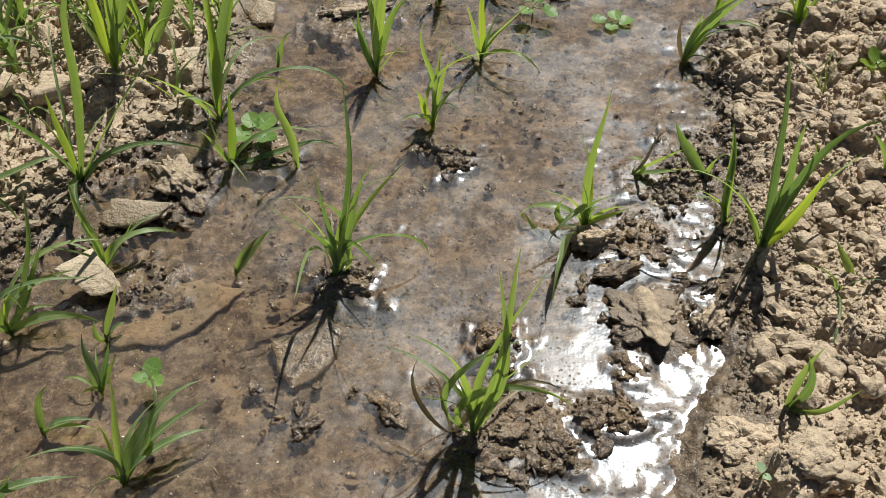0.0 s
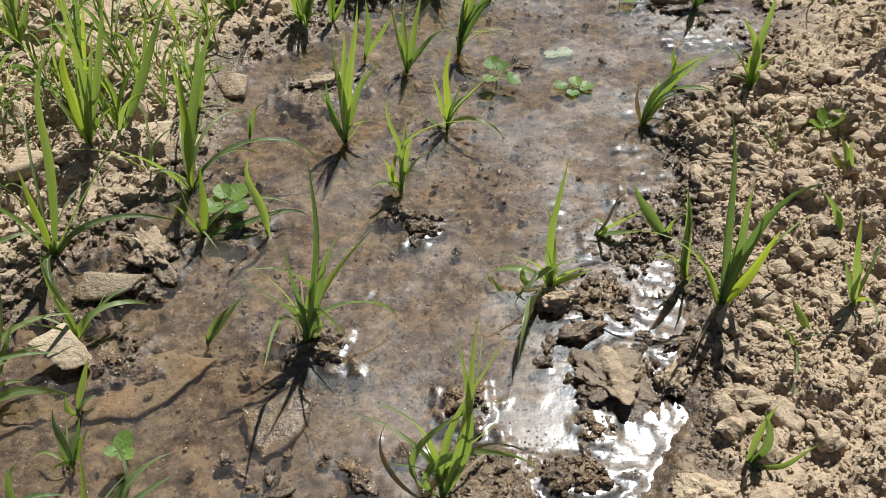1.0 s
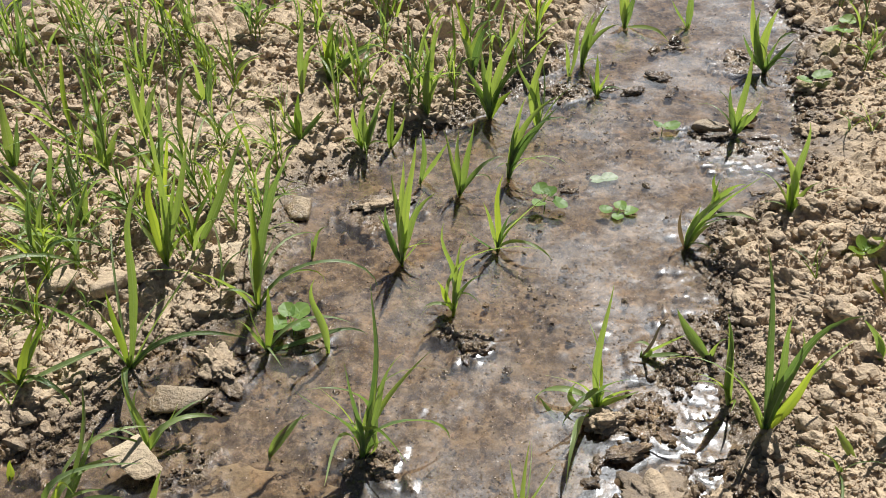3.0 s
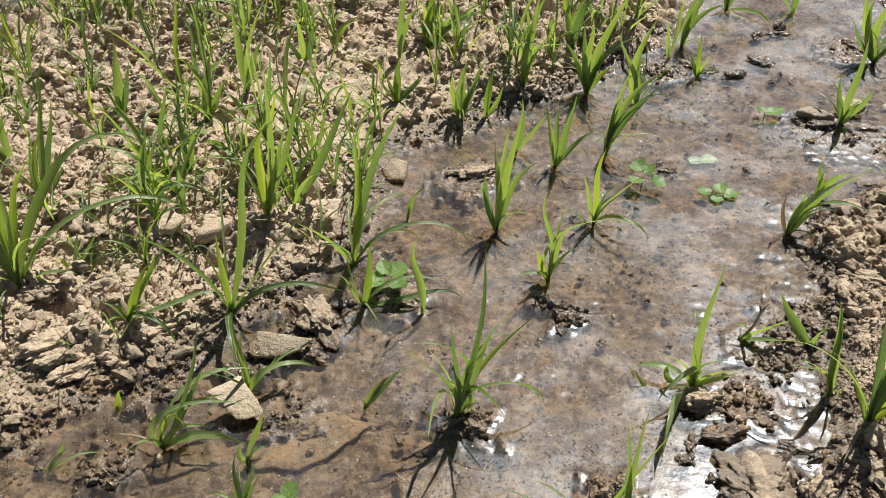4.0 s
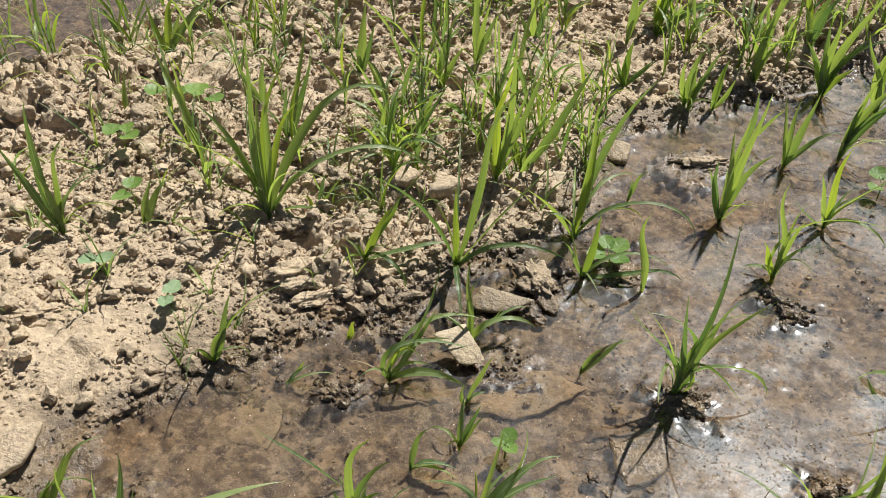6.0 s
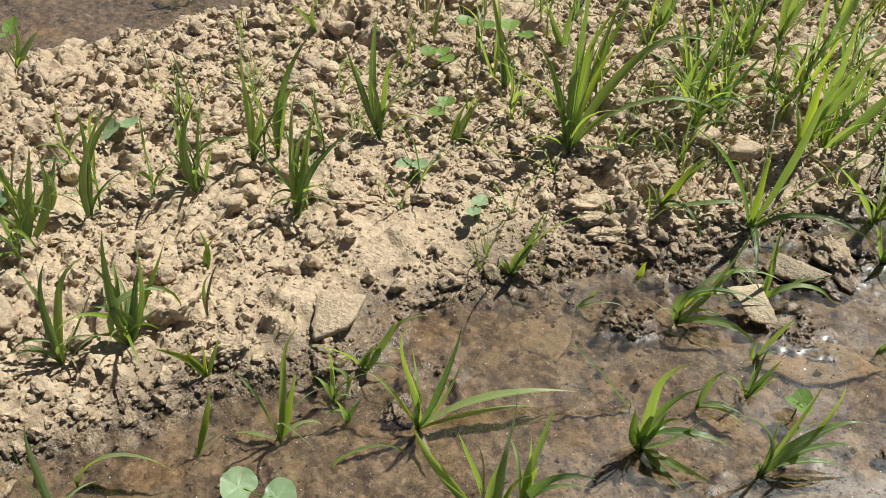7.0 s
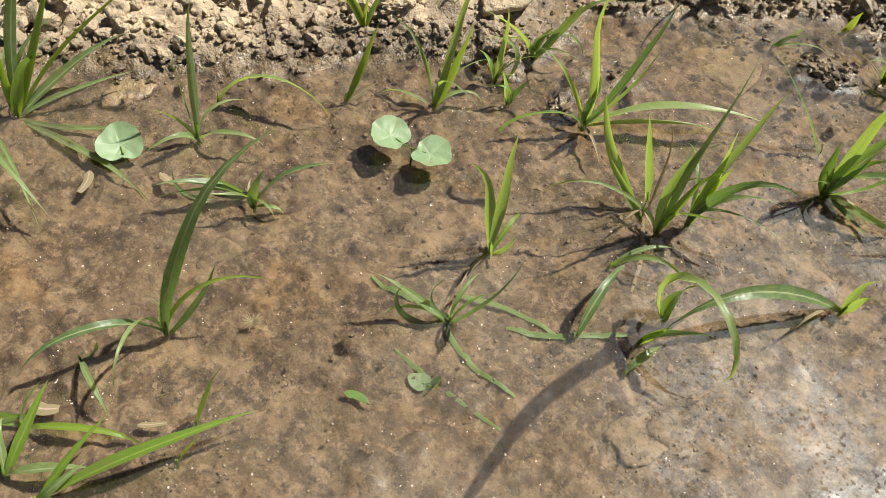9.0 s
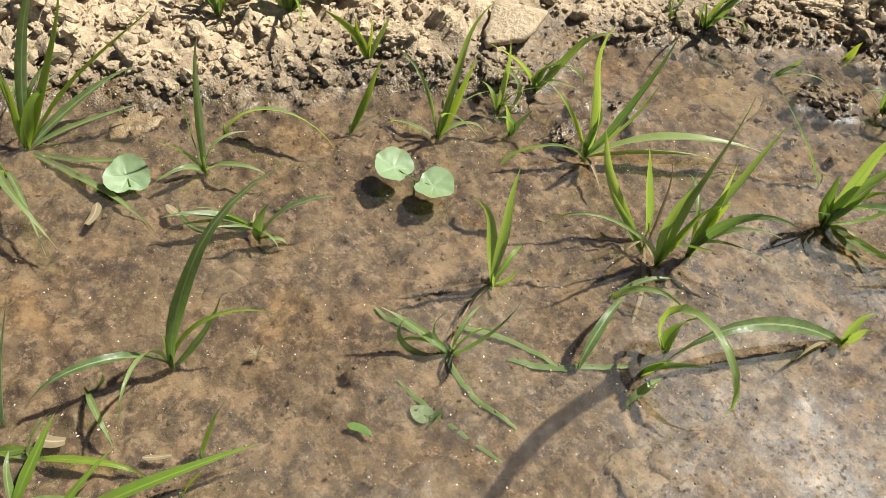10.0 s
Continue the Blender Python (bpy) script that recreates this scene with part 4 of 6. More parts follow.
grass(-0.706, 0.221, ((-114, 114, 41, -1, 9.6, "g"), (-114, 81, 47, 42, 7.0, "g"), (-114, 65, -11, 79, 8.8, "g"), (-114, 138, -34, 134, 7.0, "g"), (-119, 114, 39, -37, 6.1, "g"),), "short green grass seedling standing in shallow muddy water", extra=2)
grass(-0.585, 0.052, ((78, 302, 84, 41, 11.9, "g"), (78, 116, 48, 64, 6.2, "g"), (-101, 186, 70, -66, 8.6, "g"), (78, 84, 92, 81, 3.1, "g"),), "tall green grass plant standing in shallow muddy water", extra=2)
grass(-0.609, -0.032, ((-4, 105, 54, -50, 5.5, "g"), (87, 34, -19, 127, 4.8, "g"),), "short green grass seedling standing in shallow muddy water", extra=0)
grass(-0.626, -0.112, ((96, 179, 76, 63, 11.2, "g"),), "short green grass seedling standing in shallow muddy water", extra=2)
grass(-0.494, -0.126, ((74, 218, 30, -14, 11.0, "y"), (99, 105, 44, 12, 6.0, "y"), (81, 66, 62, 2, 7.0, "g"), (39, 45, 60, -60, 6.5, "y"), (-60, 90, 70, 20, 8.0, "y"),), "sprawling yellow-green grass seedling in shallow muddy water", extra=0)
grass(-0.535, -0.138, ((116, 100, 48, 18, 9.0, "y"), (55, 98, 45, -45, 9.5, "g"), (150, 60, 60, 30, 7.0, "g"),), "sprawling yellow-green grass seedling in shallow muddy water", extra=0)
grass(-0.573, -0.107, ((46, 138, 26, -34, 6.2, "y"), (226, 40, 30, -10, 6.0, "y"), (100, 60, 70, 35, 6.0, "g"),), "limp yellow-green grass blade lying on shallow water", extra=0)
grass(-0.475, 0.026, ((78, 101, 68, 75, 8.5, "y"),), "short green grass seedling standing in shallow muddy water", extra=0)
grass(-0.451, -0.008, ((82, 44, 64, 35, 5.6, "y"),), "short green grass seedling standing in shallow muddy water", extra=0)
grass(-0.600, -0.130, ((56, 41, 32, -15, 9.1, "y"),), "limp green grass blade lying on shallow water", extra=0)
grass(-0.420, 0.302, ((-137, 108, 51, 30, 7.8, "g"), (43, 153, 56, 77, 8.5, "g"), (-137, 118, -15, 142, 6.2, "g"), (-137, 89, 33, 141, 4.6, "g"), (-135, 94, 63, -58, 5.5, "g"),), "short green grass seedling standing in shallow muddy water", extra=2)
grass(-0.466, 0.400, ((-140, 161, 81, 93, 10.8, "g"), (40, 201, 88, 88, 10.0, "g"), (40, 52, 46, 77, 5.0, "g"),), "short green grass seedling standing in shallow muddy water", extra=2)
grass(-0.559, 0.485, ((41, 135, 65, -40, 8.1, "g"),), "bent green grass blade hanging over the water", lift=0.070)
grass(-0.557, 0.645, ((-146, 217, 96, 56, 9.8, "g"), (34, 232, 65, 84, 9.8, "g"), (34, 164, 59, 73, 8.8, "g"), (50, 256, 33, -27, 13.6, "g"), (51, 199, 14, -7, 8.8, "g"), (34, 95, 95, 55, 7.8, "g"),), "tall green grass plant standing in shallow muddy water", extra=2)
grass(-0.398, 0.588, ((-154, 187, 46, 81, 11.6, "g"), (-154, 98, 55, 52, 8.1, "g"),), "short green grass seedling standing in shallow muddy water", extra=2)
grass(-0.413, 0.614, ((-154, 139, 79, 72, 11.0, "g"),), "short green grass seedling standing in shallow muddy water", extra=2)
grass(-0.372, 0.588, ((24, 291, 84, 88, 13.4, "g"), (24, 173, 97, 71, 10.6, "g"), (-156, 113, 92, 88, 9.8, "g"), (24, 159, 78, 81, 8.0, "y"),), "tall green grass plant standing in shallow muddy water")
grass(-0.357, 0.628, ((22, 240, 87, 74, 11.8, "g"), (22, 167, 79, 99, 10.0, "g"), (22, 115, 87, 73, 10.0, "y"), (22, 179, 88, 24, 10.0, "g"), (22, 145, 87, 9, 9.1, "g"),), "tall green grass plant standing in shallow muddy water", extra=2)
grass(-0.400, 0.598, ((-154, 147, 93, 81, 2.8, "d"), (-87, 80, 65, -55, 3.6, "d"),), "withered brown grass blades in the mud", extra=2)
grass(-0.287, 0.816, ((21, 205, 85, 87, 12.8, "g"), (21, 179, 88, 42, 10.6, "g"), (21, 139, 38, 83, 11.6, "g"), (21, 181, 83, -59, 12.8, "g"), (-2, 114, 12, 11, 9.5, "g"), (-159, 87, 71, 92, 12.8, "y"), (21, 123, 63, 96, 12.8, "g"), (-21, 97, 15, 1, 9.5, "g"), (21, 105, 72, 73, 9.5, "y"),), "short green grass seedling standing in shallow muddy water")
grass(-0.333, 0.871, ((-158, 166, 61, 39, 5.7, "g"),), "short green grass seedling standing in shallow muddy water", extra=2)
grass(-0.164, 0.677, ((-116, 266, 38, -23, 13.6, "g"), (6, 78, 88, 92, 8.1, "g"), (6, 53, 72, 76, 8.1, "g"),), "tall green grass plant standing in shallow muddy water", extra=2)
grass(-0.278, 0.497, ((-11, 259, 125, -121, 10.8, "g"), (19, 88, 101, 55, 14.0, "y"),), "tall green grass plant standing in shallow muddy water", extra=2)
grass(-0.277, 0.454, ((21, 97, 78, 8, 6.1, "g"), (21, 58, 75, 55, 6.4, "y"),), "short green grass seedling standing in shallow muddy water", extra=0)
grass(-0.324, 0.402, ((106, 124, 59, -45, 9.5, "g"),), "limp green grass blade lying on shallow water", extra=2)
grass(-0.369, 0.500, ((69, 95, 24, -8, 6.8, "g"), (35, 106, 64, -48, 5.9, "g"),), "limp green grass blade lying on shallow water", extra=0)
grass(-0.258, 0.409, ((89, 67, 54, -48, 8.6, "g"),), "limp green grass blade lying on shallow water", extra=0)
grass(-0.169, 0.663, ((-97, 97, 56, -48, 4.5, "d"),), "withered brown grass blades in the mud", extra=0)
grass(-0.996, 0.459, ((70, 230, 97, 69, 11.5, "g"), (70, 208, 58, 93, 10.3, "g"), (70, 197, 57, 63, 11.5, "g"), (-110, 130, 128, -4, 9.2, "g"), (70, 156, 72, 68, 10.3, "g"), (70, 233, 126, -116, 9.2, "g"), (70, 79, 54, 27, 9.2, "g"),), "small green grass seedling on dry cloddy soil")
grass(-1.050, 0.370, ((75, 213, 76, 73, 10.6, "g"), (75, 200, 85, 90, 10.6, "g"), (75, 161, 56, 53, 7.0, "g"), (-105, 96, 87, -1, 7.0, "g"),), "small green grass seedling on dry cloddy soil")
grass(-1.021, 0.838, ((54, 271, 87, 77, 11.5, "g"), (54, 258, 75, 72, 14.0, "g"), (54, 228, 81, 25, 10.2, "g"), (-110, 140, 121, -109, 6.4, "g"), (54, 154, 67, 72, 11.5, "g"),), "tall tufted green grass plant on dry cloddy soil")
grass(-1.229, 0.768, ((-119, 170, 88, 88, 12.2, "g"), (61, 227, 99, 51, 13.7, "g"), (61, 122, 84, 44, 6.8, "g"),), "small green grass seedling on dry cloddy soil")
grass(-1.306, 0.590, ((69, 275, 88, 43, 12.2, "g"), (69, 254, 91, 25, 13.6, "g"), (69, 110, 77, -4, 9.5, "g"), (69, 239, 76, 83, 9.5, "g"),), "tall tufted green grass plant on dry cloddy soil")
grass(-1.203, 0.891, ((56, 288, 85, 85, 10.1, "g"), (56, 171, 81, 88, 11.5, "g"), (56, 124, 73, 74, 13.0, "g"),), "tall tufted green grass plant on dry cloddy soil")
grass(-1.188, 0.943, ((54, 278, 83, 58, 13.1, "g"), (54, 158, 82, 92, 13.1, "g"), (54, 182, 80, 68, 13.1, "g"),), "tall tufted green grass plant on dry cloddy soil")
grass(-1.075, 1.121, ((46, 284, 98, 71, 13.2, "g"), (-134, 222, 74, 82, 11.9, "g"), (46, 154, 89, 12, 13.2, "g"), (-134, 156, 90, 85, 13.2, "g"), (46, 226, 80, 82, 11.9, "g"),), "tall tufted green grass plant on dry cloddy soil")
grass(-1.309, 0.466, ((74, 202, 68, 74, 12.0, "g"), (74, 202, 44, 94, 12.0, "g"), (74, 180, 59, 53, 10.7, "g"), (74, 160, 72, 92, 10.7, "g"), (74, 134, 62, 70, 13.3, "g"),), "small green grass seedling on dry cloddy soil")
grass(-1.385, 0.557, ((71, 130, 71, 72, 8.4, "g"), (71, 106, 56, 121, 8.4, "g"),), "small green grass seedling on dry cloddy soil")
grass(-0.946, 1.200, ((40, 112, 74, 67, 15.4, "g"),), "small green grass seedling on dry cloddy soil", extra=0)
grass(-0.639, 0.989, ((35, 152, 65, 89, 9.9, "g"), (35, 227, 73, 12, 7.5, "g"), (35, 76, 84, 62, 9.9, "g"), (-145, 42, 55, 81, 8.6, "y"),), "small green grass seedling on dry cloddy soil")
grass(-0.858, 0.501, ((-116, 115, 80, 29, 9.8, "y"), (64, 82, 67, 70, 6.6, "g"), (-116, 81, 65, 94, 7.7, "y"), (64, 80, 92, 68, 4.3, "y"),), "small green grass seedling on dry cloddy soil", extra=0)
grass(-0.774, 0.409, ((68, 132, 66, 73, 8.4, "y"), (68, 54, 37, 28, 8.4, "d"), (68, 79, 69, 62, 6.2, "y"),), "short green grass seedling standing in shallow muddy water")
grass(-0.700, 0.503, ((59, 228, 78, 83, 8.3, "g"), (59, 144, 67, 81, 9.4, "y"), (-150, 85, 23, -19, 6.2, "g"), (59, 84, 53, -37, 6.2, "g"), (59, 104, 70, 97, 7.2, "y"),), "short green grass seedling standing in shallow muddy water")
grass(-0.688, 0.601, ((53, 129, 84, 93, 7.4, "g"), (-127, 125, 151, -26, 6.4, "g"), (53, 50, 80, 59, 5.3, "g"),), "short green grass seedling standing in shallow muddy water")
grass(-0.685, 0.669, ((-131, 118, 69, 16, 8.6, "g"), (49, 160, 62, 49, 7.6, "g"), (46, 126, 107, -97, 6.5, "g"), (49, 116, 64, 61, 8.6, "g"), (49, 70, 87, 35, 9.7, "y"),), "small green grass seedling on dry cloddy soil")
grass(-0.647, 0.586, ((-128, 65, 128, -44, 6.2, "y"), (52, 58, 75, 46, 6.2, "g"), (-128, 62, 87, 71, 6.2, "g"),), "short green grass seedling standing in shallow muddy water", extra=0)
grass(-1.997, 0.816, ((70, 127, 62, 91, 11.3, "g"), (70, 114, 50, 42, 15.0, "g"), (-110, 74, 108, 71, 9.4, "g"),), "small green grass seedling on dry cloddy soil")
grass(-1.259, 1.514, ((41, 131, 84, 75, 12.5, "g"),), "small green grass seedling on dry cloddy soil")
grass(-1.523, 1.366, ((-130, 96, 65, 49, 11.1, "g"), (50, 83, 105, 61, 11.1, "g"),), "small green grass seedling on dry cloddy soil", extra=0)
grass(-1.017, 1.436, ((37, 213, 85, 93, 9.8, "g"), (-143, 128, 67, 84, 8.1, "g"),), "small green grass seedling on dry cloddy soil")
grass(-0.968, 1.646, ((-148, 137, 66, 79, 13.8, "g"), (32, 134, 92, 73, 13.8, "g"),), "small green grass seedling on dry cloddy soil")
grass(-1.628, 1.217, ((-125, 53, 91, 81, 7.4, "g"),), "small green grass seedling on dry cloddy soil", extra=0)
grass(-1.038, 0.645, ((62, 102, 91, 13, 8.5, "g"), (62, 94, 69, 111, 7.3, "y"),), "small green grass seedling on dry cloddy soil", extra=0)
grass(-0.946, 0.574, ((63, 137, 83, 57, 4.6, "d"), (63, 95, 85, 82, 5.8, "g"),), "small green grass seedling on dry cloddy soil")


# ---- big clods and broken crusts ----
SMALL_CLODS = [clod_mesh(200 + k, 4, 0.8, 8 + k % 4, None, 0.44) for k in range(14)]
CLODS = [clod_mesh(100 + k, 5, 0.8, 8 + k % 4, None, 0.40) for k in range(10)]
put_clod("clod", CLODS[0], 0.500, 1.168, (0.096, 0.126, 0.058), 20, 0.26, "large crumbly damp clod at the water's edge", z=-0.005)
put_clod("clod", CLODS[1], 0.578, 1.168, (0.062, 0.060, 0.055), 70, 0.3, "rounded damp clod beside the larger one", z=0.0)
put_clod("clod", CLODS[2], 0.430, 1.312, (0.075, 0.062, 0.060), 10, 0.3, "tan clod at the foot of a grass plant", z=-0.004)
put_clod("clod", CLODS[3], 0.455, 1.255, (0.075, 0.042, 0.042), 25, 0.28, MUDDY, z=-0.004)
put_clod("clod", CLODS[4], -0.219, 1.380, (0.095, 0.080, 0.062), 140, 0.3, "pale clod half sunk in the water", z=-0.004)
put_clod("clod", CLODS[5], -0.603, 1.202, (0.135, 0.080, 0.055), 40, 0.3, "large flat-topped dry clod on the bank")
put_clod("clod", CLODS[6], -0.560, 1.165, (0.070, 0.050, 0.042), 60, 0.3)
put_clod("clod", CLODS[7], 0.778, 1.632, (0.150, 0.090, 0.075), -15, 0.25, "large overhanging dry clod on the bank", z=0.018)
put_clod("clod", CLODS[8], 0.900, 1.285, (0.130, 0.090, 0.060), 15, 0.3)
put_clod("clod", CLODS[9], 0.550, 2.451, (0.055, 0.042, 0.030), 15, 0.3, MUDDY, z=-0.002)
put_clod("clod", CLODS[3], 0.625, 2.537, (0.075, 0.050, 0.034), 160, 0.3, MUDDY, z=-0.002)
put_clod("clod", CLODS[1], 0.687, 2.761, (0.050, 0.040, 0.045), 50, 0.3, MUDDY, z=-0.002)
put_clod("clod", CLODS[2], -0.021, 1.885, (0.120, 0.085, 0.048), 20, 0.28, "dark overhanging clod at the water's edge", z=-0.004)
put_clod("clod", CLODS[4], -0.863, 0.553, (0.062, 0.055, 0.050), 75, 0.3)
put_clod("clod", CLODS[6], -1.317, 0.668, (0.070, 0.060, 0.060), 15, 0.3)
put_clod("clod", CLODS[0], -0.953, 0.930, (0.080, 0.050, 0.042), 30, 0.3)
put_clod("clod", CLODS[5], -0.600, 0.657, (0.080, 0.058, 0.030), 100, 0.3, MUDDY, z=-0.008)
put_clod("clod", CLODS[8], 0.594, 0.989, (0.060, 0.050, 0.038), 5, 0.3)
put_clod("clod", CLODS[7], 0.685, 1.001, (0.060, 0.048, 0.036), 80, 0.3)
put_clod("clod", CLODS[9], 0.650, 0.950, (0.062, 0.050, 0.036), 30, 0.3)
put_clod("clod", CLODS[3], 0.664, 1.130, (0.070, 0.050, 0.036), -10, 0.3)
for k, (x, y, s) in enumerate(((0.315, 0.985, 42), (0.285, 0.965, 36), (0.345, 0.960, 40), (0.365, 0.985, 34), (0.30, 0.935, 38), (0.335, 0.925, 34), (0.375, 0.945, 30), (0.26, 0.985, 32), (0.42, 1.02, 40), (0.435, 0.98, 34), (0.455, 1.055, 26), (0.47, 1.10, 28), (0.405, 1.20, 30), (0.415, 1.235, 34), (0.52, 1.30, 36), (0.555, 1.255, 30), (0.60, 1.245, 38), (0.615, 1.205, 30), (0.085, 1.20, 40), (0.075, 1.235, 34), (0.105, 1.215, 30), (0.045, 1.19, 26), (0.172, 0.997, 42), (0.155, 1.02, 30), (0.066, 0.969, 40), (0.054, 1.000, 26), (-0.01, 1.02, 24), (0.035, 1.14, 22), (0.205, 1.475, 42), (0.20, 1.445, 34), (0.165, 1.505, 30), (0.225, 1.46, 26), (0.27, 1.42, 20), (-0.42, 1.035, 30), (-0.40, 1.01, 26), (-0.445, 1.01, 30), (-0.545, 1.03, 24), (-0.525, 1.005, 20), (-0.20, 1.30, 46), (-0.18, 1.43, 46), (-0.10, 1.43, 34), (-0.27, 1.25, 34), (-0.24, 1.28, 30), (-0.39, 1.17, 30), (-0.31, 1.20, 26))):
    put_clod("clod", SMALL_CLODS[k % 14], x, y, (s * 0.95 / 1000, s * 0.8 / 1000, s * 0.6 / 1000), k * 47, 0.3, MUDDY, "muddy clods in the furrow", z=max(-0.003, ground_z(x, y) - 0.004))
for k, (x, y, s) in enumerate(((0.722, 2.224, 54), (0.689, 2.148, 37), (0.677, 2.228, 33), (0.756, 2.237, 46), (0.784, 2.160, 41), (0.855, 2.120, 45), (0.831, 2.224, 33), (0.643, 2.442, 31), (0.687, 2.435, 19), (0.681, 2.732, 44), (0.627, 2.712, 48), (0.429, 2.498, 50), (0.485, 2.473, 48), (0.423, 2.448, 35), (0.883, 2.654, 52), (0.863, 2.692, 44), (0.931, 2.313, 34), (0.961, 2.364, 42), (0.960, 2.295, 40), (0.766, 1.909, 29), (0.685, 1.906, 37), (0.788, 1.990, 30), (0.686, 1.857, 38), (0.722, 1.839, 33), (0.380, 1.974, 36), (0.363, 2.004, 26), (0.749, 2.347, 18))):
    put_clod("clod", SMALL_CLODS[(k * 5) % 14], x, y, (s / 1000, s * 0.72 / 1000, s * 0.55 / 1000), k * 61, 0.25, MUDDY, "muddy clods in the furrow", z=max(-0.004, min(ground_z(x, y), 0.010) - 0.003))
put_slab("crust", -0.278, 1.164, 0.030, (0.104, 0.086, 0.045), -30, (6, 13), 9, STONE, "pale flat crust of dry earth propped on grass", 6, 0.10)
put_slab("crust", -0.268, 1.294, 0.022, (0.118, 0.074, 0.06), 10, (12, -4), 8, STONE, "pale flat crust lying in wet mud", 6)
put_slab("crust", -0.195, 1.853, 0.020, (0.070, 0.095, 0.11), 20, (10, -6), 12, STONE, "pale flat crust at the water's edge", 5)
put_slab("crust", -0.293, 1.625, 0.055, (0.120, 0.080, 0.09), 25, (12, 6), 15, STONE, "pale slab of dry earth on the bank", 6)
put_slab("crust", -1.965, 0.955, 0.080, (0.075, 0.050, 0.10), 60, (6, 4), 18, STONE, "pale slab of dry earth on the ridge", 6)
put_slab("crust", -0.786, 0.707, 0.052, (0.135, 0.105, 0.09), 35, (6, -8), 22, SOIL, "broad flat crust of dry cracked earth", 6)
put_slab("crust", 0.715, 2.250, 0.024, (0.120, 0.050, 0.12), 10, (6, 3), 25, STONE, "pale crust resting on wet mud", 6)
put_slab("crust", 0.800, 2.30, 0.030, (0.070, 0.060, 0.15), 10, (6, 3), 26, STONE, "pale crust resting on wet mud", 6)
put_slab("crust", 0.83, 1.89, 0.030, (0.080, 0.060, 0.25), -10, (6, 3), 27, STONE, "pale clod at the foot of a grass plant", 5)
SUNKEN = "flat tan crust of earth sunk under the water"
put_slab("sunken_crust", -0.645, 0.156, ground_z(-0.645, 0.156) + 0.001, (0.075, 0.070, 0.06), 10, (2, 1), 31, STONE, SUNKEN, 9)
put_slab("sunken_crust", -0.945, 0.185, ground_z(-0.945, 0.185) + 0.005, (0.085, 0.060, 0.06), 60, (2, -2), 33, STONE, SUNKEN, 9)
put_slab("sunken_crust", -0.525, 0.915, ground_z(-0.525, 0.915) + 0.005, (0.115, 0.110, 0.08), 40, (3, -2), 35, STONE, SUNKEN)
put_slab("sunken_crust", -0.207, 0.378, ground_z(-0.207, 0.378) + 0.005, (0.080, 0.065, 0.06), 70, (2, 1), 37, STONE, SUNKEN, 10)
put_slab("sunken_crust", 0.036, 1.070, 0.0018, (0.150, 0.092, 0.10), 68, (2, -1), 39, SOIL, "flat wet crust of mud standing out of the water", 9)
put_slab("sunken_crust", -0.148, 1.132, -0.0045, (0.195, 0.125, 0.06), 25, (3.5, 1), 41, STONE, SUNKEN, 8)
put_slab("sunken_crust", 0.02, 1.16, ground_z(0.02, 1.16) + 0.005, (0.050, 0.045, 0.06), 25, (1, 2), 43, STONE, SUNKEN, 6)

rng = random.Random(7)


def spot(x0, x1, y0, y1, least, most=9.0):
    """A random place on the land between two distances from the water's edge."""
    while True:
        x, y = rng.uniform(x0, x1), rng.uniform(y0, y1)
        d = float(land(np.array([x]), np.array([y]))[0])
        if least < d < most:
            return x, y, d


for k in range(235):
    x, y, d = spot(-2.1, 1.3, -0.1, 3.3, 0.0)
    s = rng.choice((0.030, 0.036, 0.042, 0.048, 0.056, 0.070)) * rng.uniform(0.8, 1.15)
    put_clod("clod", SMALL_CLODS[k % 14], x, y, (s, s * rng.uniform(0.7, 1.0), s * rng.uniform(0.6, 0.85)), rng.uniform(0, 360), 0.3, "dark damp clod of earth at the furrow's edge" if d < 0.05 else "dry tan clod of earth on the bank", "clods of earth", lean=(rng.uniform(-20, 20), rng.uniform(-20, 20)))


for k in range(34):
    x, y, d = spot(-1.9, 1.25, 0.0, 2.8, 0.06)
    s = rng.uniform(0.05, 0.13)
    put_slab("crust", x, y, ground_z(x, y) + 0.012, (s, s * rng.uniform(0.6, 0.9), rng.uniform(0.10, 0.16)), rng.uniform(0, 360), (rng.uniform(-12, 14), rng.uniform(-12, 12)), 60 + k, CLOD, "flat broken crust of dry tan earth on the bank", rng.randint(5, 8))


